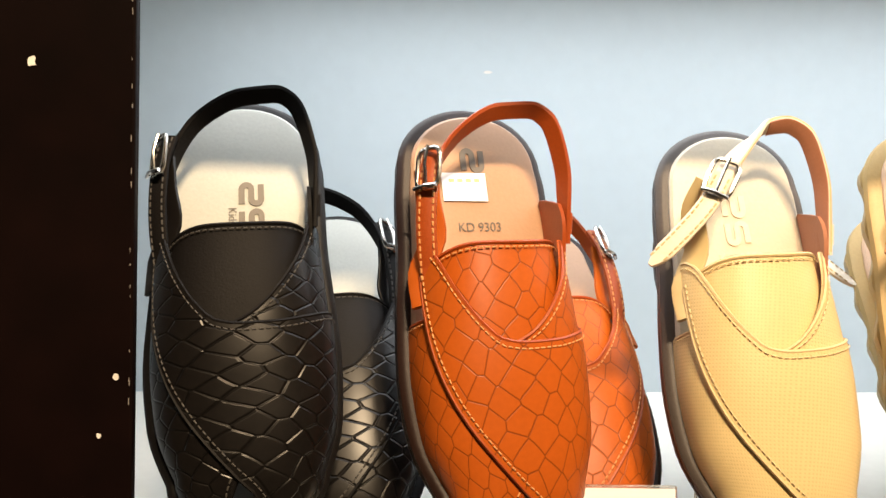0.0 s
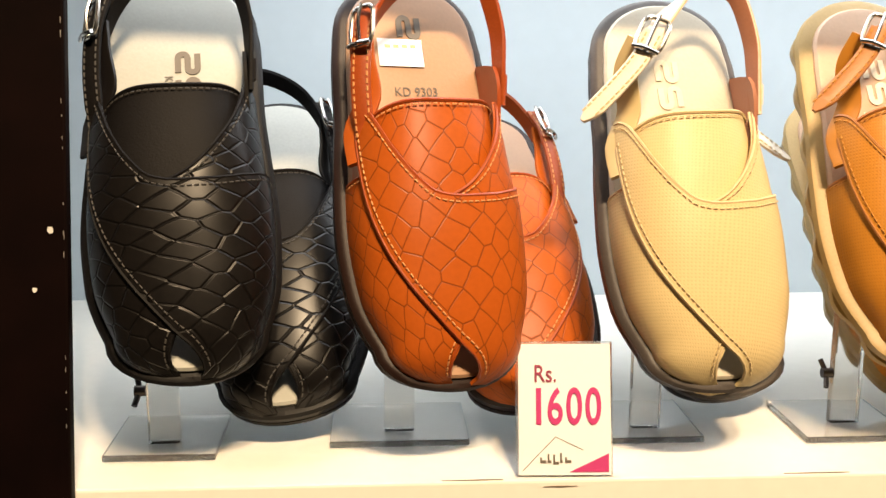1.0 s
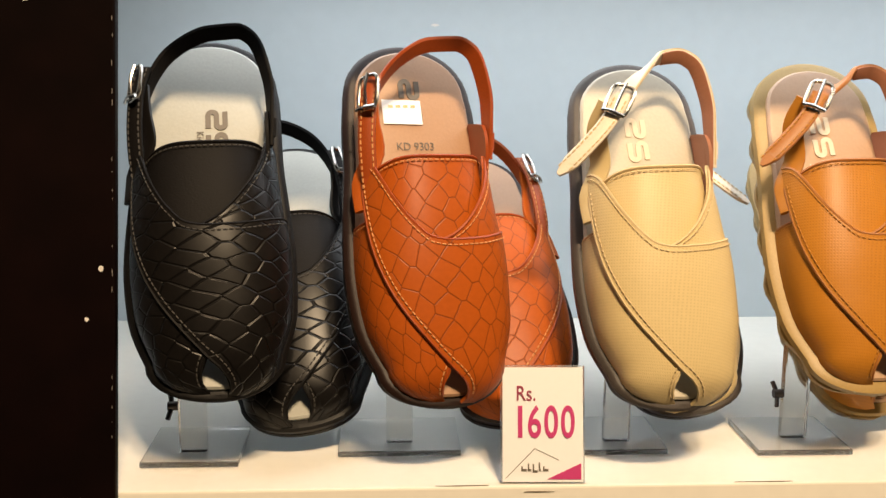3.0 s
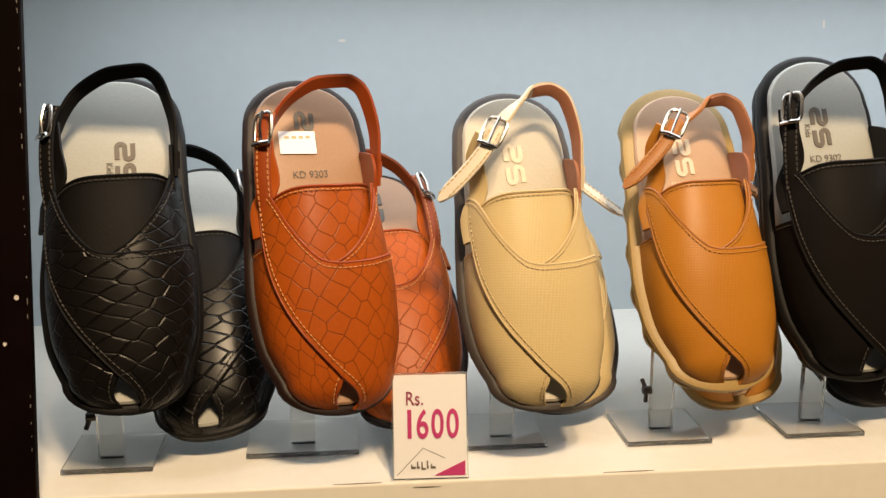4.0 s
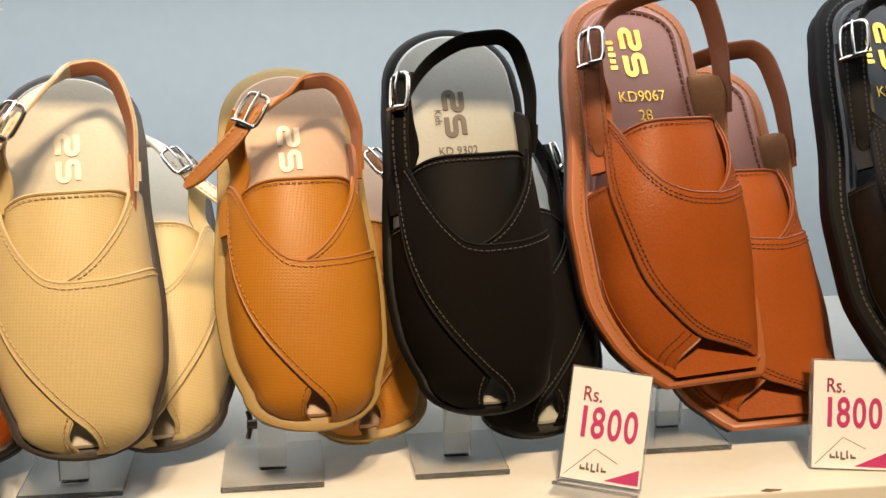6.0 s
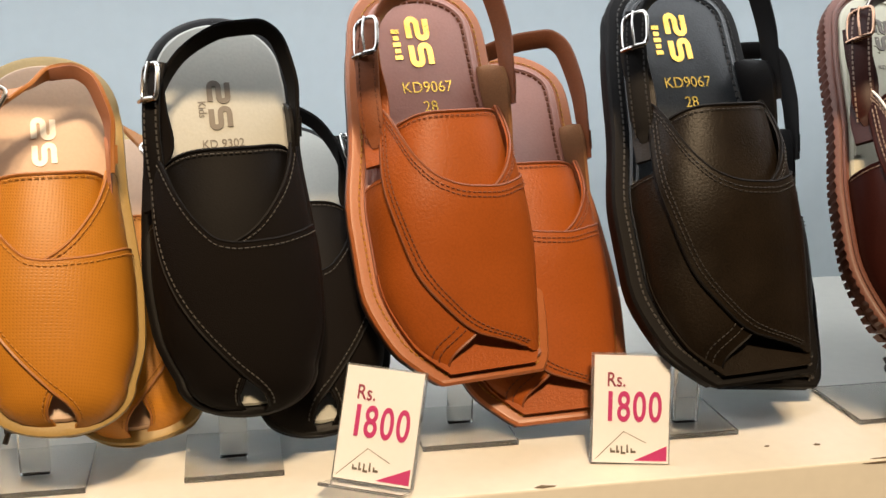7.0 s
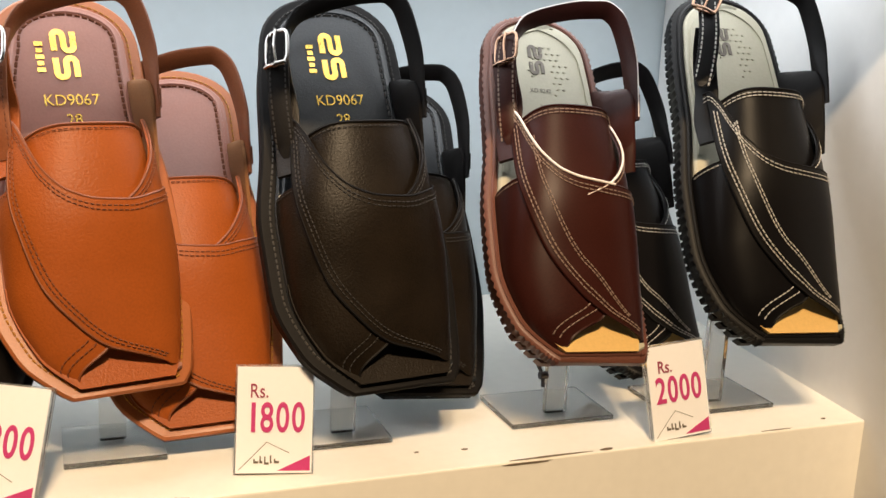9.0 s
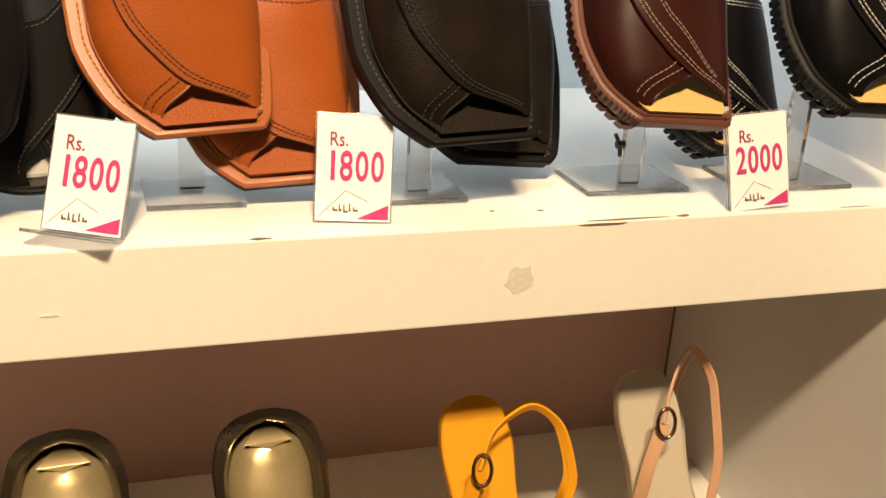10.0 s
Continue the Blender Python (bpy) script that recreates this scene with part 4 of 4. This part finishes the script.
for i, (x, z, r) in enumerate(((-.0068, .1178, .0012), (-.0399, .2423, .0017), (-.0135, .0924, .0009))):
    fleck("paint_speck", "column", blob(x, z, r, r * 1.4, -.0101, seed=i), -.0004, 1, M["speck"], "")
for i in range(26):
    z = random.uniform(-.05, .30)
    fleck("paint_speck", "column", blob(-.0012 - random.uniform(0, .0004), z, random.uniform(.00008, .0002), random.uniform(.0003, .0018), -.0101, 7, seed=50 + i), -.0003, 1, M["fleck"], "")
for i, (x, y, rx, ry) in enumerate(((1.035, .0016, .026, .0010), (1.074, .0022, .005, .0018), (.816, .0018, .006, .0016), (.958, .027, .0016, .0009), (.988, .024, .0022, .0012), (1.245, .010, .002, .001), (1.20, .0016, .012, .0006), (.36, .0013, .014, .0004), (.52, .0013, .02, .0004))):
    fleck("edge_chip", "shelf_board", blob(x, y, rx, ry, 0, seed=20 + i, flat=.0001), .0003, 2, M["chip"], "")
for i, (x, z, rx, rz) in enumerate(((.28, -.0110, .004, .0005), (.312, -.012, .005, .0004), (.40, -.003, .008, .0004), (1.02, -.0016, .018, .0008), (.708, -.035, .006, .0009))):
    fleck("edge_chip", "shelf_board", blob(x, z, rx, rz, -.0001, seed=40 + i), -.0003, 1, M["chip"] if i not in (4,) else M["smudge"], "")
fleck("smudge", "shelf_board", blob(.968, -.034, .011, .011, -.0001, 13, 7), -.0002, 1, M["smudge"], "")
# small scratches on the upper back wall
for i, (x, z, rx, rz) in enumerate(((.786, .257, .0012, .0045), (.360, .243, .004, .0012))):
    fleck("wall_mark", "wall_back", blob(x, z, rx, rz, DEEP - .0001, 7, 60 + i), -.0003, 1, M["speck"], "")
# patches a little paler than the lower wall
for i, (x, z, rx, rz) in enumerate(((.79, -.20, .020, .018), (.69, -.21, .012, .022), (.97, -.19, .018, .008), (.83, -.145, .003, .003))):
    fleck("wall_mark", "wall_back_lower", blob(x, z, rx, rz, DEEP - .0001, 5, 70 + i), -.0003, 1, M["pale_patch"], "")
# thin dark strip along the lower compartment's back right corner
box("corner_strip", (X1 - .0012, DEEP - .0012, LOWZ), (X1 - .0002, DEEP - .0002, -.061), M["chip"], bpy.data.objects["wall_back_lower"])


# ---- lower shelf ----
def pump(m, label):
    """A patent pump seen from its heel: sole, gold lining and a black counter round the heel."""
    root = empty("pump_shoe", m, label, "pump shoe", "shoes on the lower shelf")
    L = .20
    left = curve((0, .02, .1, .3, .6, .8, .92, .98, 1), (-.006, -.016, -.028, -.040, -.036, -.037, -.032, -.020, -.006))

    def ring(inset, t0, n=40):
        ts = [t0 + (1 - t0) * math.sin(math.pi / 2 * i / (n - 1)) for i in range(n)]
        return [Vector((left(t) + inset, t * (L - inset), 0)) for t in ts] + [Vector((-left(t) - inset, t * (L - inset), 0)) for t in reversed(ts)]
    def slab_of(levels, t0):
        verts, faces = [], []
        rings = [[p + Vector((0, 0, z)) for p in ring(i, t0)] for z, i in levels]
        c = len(rings[0])
        for r in rings:
            verts += r
        for a in range(len(rings) - 1):
            faces += [(a * c + i, a * c + i + 1, a * c + c + i + 1, a * c + c + i) for i in range(c - 1)]
        return verts, faces, c
    v, f, c = slab_of([(0, .004), (.004, .001), (.010, .001), (.012, .004)], 0)
    link("outsole", v, f + [tuple(range(c)), tuple(range(3 * c, 4 * c))], M["sole_black"], root)
    v, f, c = slab_of([(.012, .003), (.030, .0), (.034, .003), (.037, .005), (.034, .007), (.026, .008), (.014, .010)], .3)
    link("counter", v, f, M["patent_black"], root, "glossy black heel counter")
    v, f, c = slab_of([(.013, .008), (.020, .010), (.026, .016), (.029, .022)], .35)
    link("lining", v, f + [(3 * c + i, 3 * c + i + 1, 4 * c - 2 - i, 4 * c - 1 - i) for i in range(c // 2 - 1)], M["patent_gold"], root, "shiny gold lining")
    return root


def strap_sandal(m, label, mat, bed_mat, wide, loop, group="shoes on the lower shelf"):
    """A light ankle-strap sandal: footbed, toe band, heel sling and buckle."""
    root = empty("strap_sandal", m, label, "sandal", group)
    L = .19
    half = curve((0, .02, .1, .3, .6, .8, .92, .98, 1), (.2, .45, .85, 1.15, .9, 1.0, .88, .55, .15))
    ts = [0.5 - 0.5 * math.cos(math.pi * i / 39) for i in range(40)]
    verts, faces = [], []
    for z, g in ((0, .95), (.003, 1), (.011, 1), (.0125, .95)):
        verts += [(-half(t) * wide * g, t * L, z) for t in ts] + [(half(t) * wide * g, t * L, z) for t in reversed(ts)]
    for a in range(3):
        faces += [(80 * a + i, 80 * a + (i + 1) % 80, 80 * a + 80 + (i + 1) % 80, 80 * a + 80 + i) for i in range(80)]
    faces += [tuple(range(80)), tuple(range(240, 320))]
    bed = link("footbed", verts, faces, bed_mat, root)
    band = [(-wide * 1.15, .30 * L, .008), (-wide * .9, .31 * L, .030), (0, .33 * L, .045), (wide * .9, .31 * L, .030), (wide * 1.15, .30 * L, .008)]
    link("toe_band", *ribbon(band, [(0, 1, .2)] * 5, .05, .0022, 20), mat, root)
    strap = link("strap", *ribbon(loop, [(-.5, .2, .9), (-.5, .3, .9), (-.2, .6, .8), (.4, .5, .8), (.7, .1, .8), (.6, -.2, .8)], .0065, .0022, 36), mat, root)
    c = Vector(loop[0])
    e1, e2 = Vector((.1, .95, .2)), Vector((.9, -.1, .3))
    pts = [c + e1 * .011 * math.cos(u) + e2 * .0065 * math.sin(u) + Vector((0, 0, .004)) for u in [2 * math.pi * i / 24 for i in range(24)]]
    link("buckle", *tube(pts, .0014, sides=8, closed=True), M["bronze"], strap, "copper-coloured oval buckle")
    link("side_strap", *ribbon([(-wide * .95, .45 * L, .01), (-wide * .8, .6 * L, .03), c], [(.8, 0, .6)] * 3, .010, .0022, 14), mat, strap)
    return root


LOW_TOE = LOWZ + .03
for x in (.712, .839):
    pump(lean_pose(x, .012, LOW_TOE, 60, 2, 0), "black and gold patent pump on the lower shelf")
LOOP = [(-.012, .140, .045), (.002, .165, .048), (.030, .177, .050), (.052, .155, .048), (.055, .125, .045), (.038, .085, .030)]
TALL = [(-.008, .150, .045), (.002, .178, .050), (.020, .200, .052), (.036, .170, .048), (.036, .125, .040), (.030, .085, .026)]
strap_sandal(lean_pose(.992, .015, LOW_TOE + .003, 60, 3, 0), "yellow leather strap sandal with copper buckle", M["yellow"], M["yellow"], .027, LOOP)
strap_sandal(lean_pose(1.010, .060, LOW_TOE - .025, 55, 0, 0), "yellow leather strap sandal behind its pair", M["yellow"], M["yellow"], .027, LOOP)
strap_sandal(lean_pose(1.128, .015, LOW_TOE + .010, 60, 2, 0), "beige leather strap sandal with pale footbed", M["beige"], M["bed_cream"], .026, TALL)
strap_sandal(lean_pose(1.160, .060, LOW_TOE - .025, 55, -2, 0), "beige leather strap sandal behind its pair", M["beige"], M["bed_cream"], .026, TALL)
for x in (.700, .835, .985, 1.120):
    stand(x - .03, x + .03, .02, (x, .012, LOW_TOE), 60, floor_z=LOWZ)
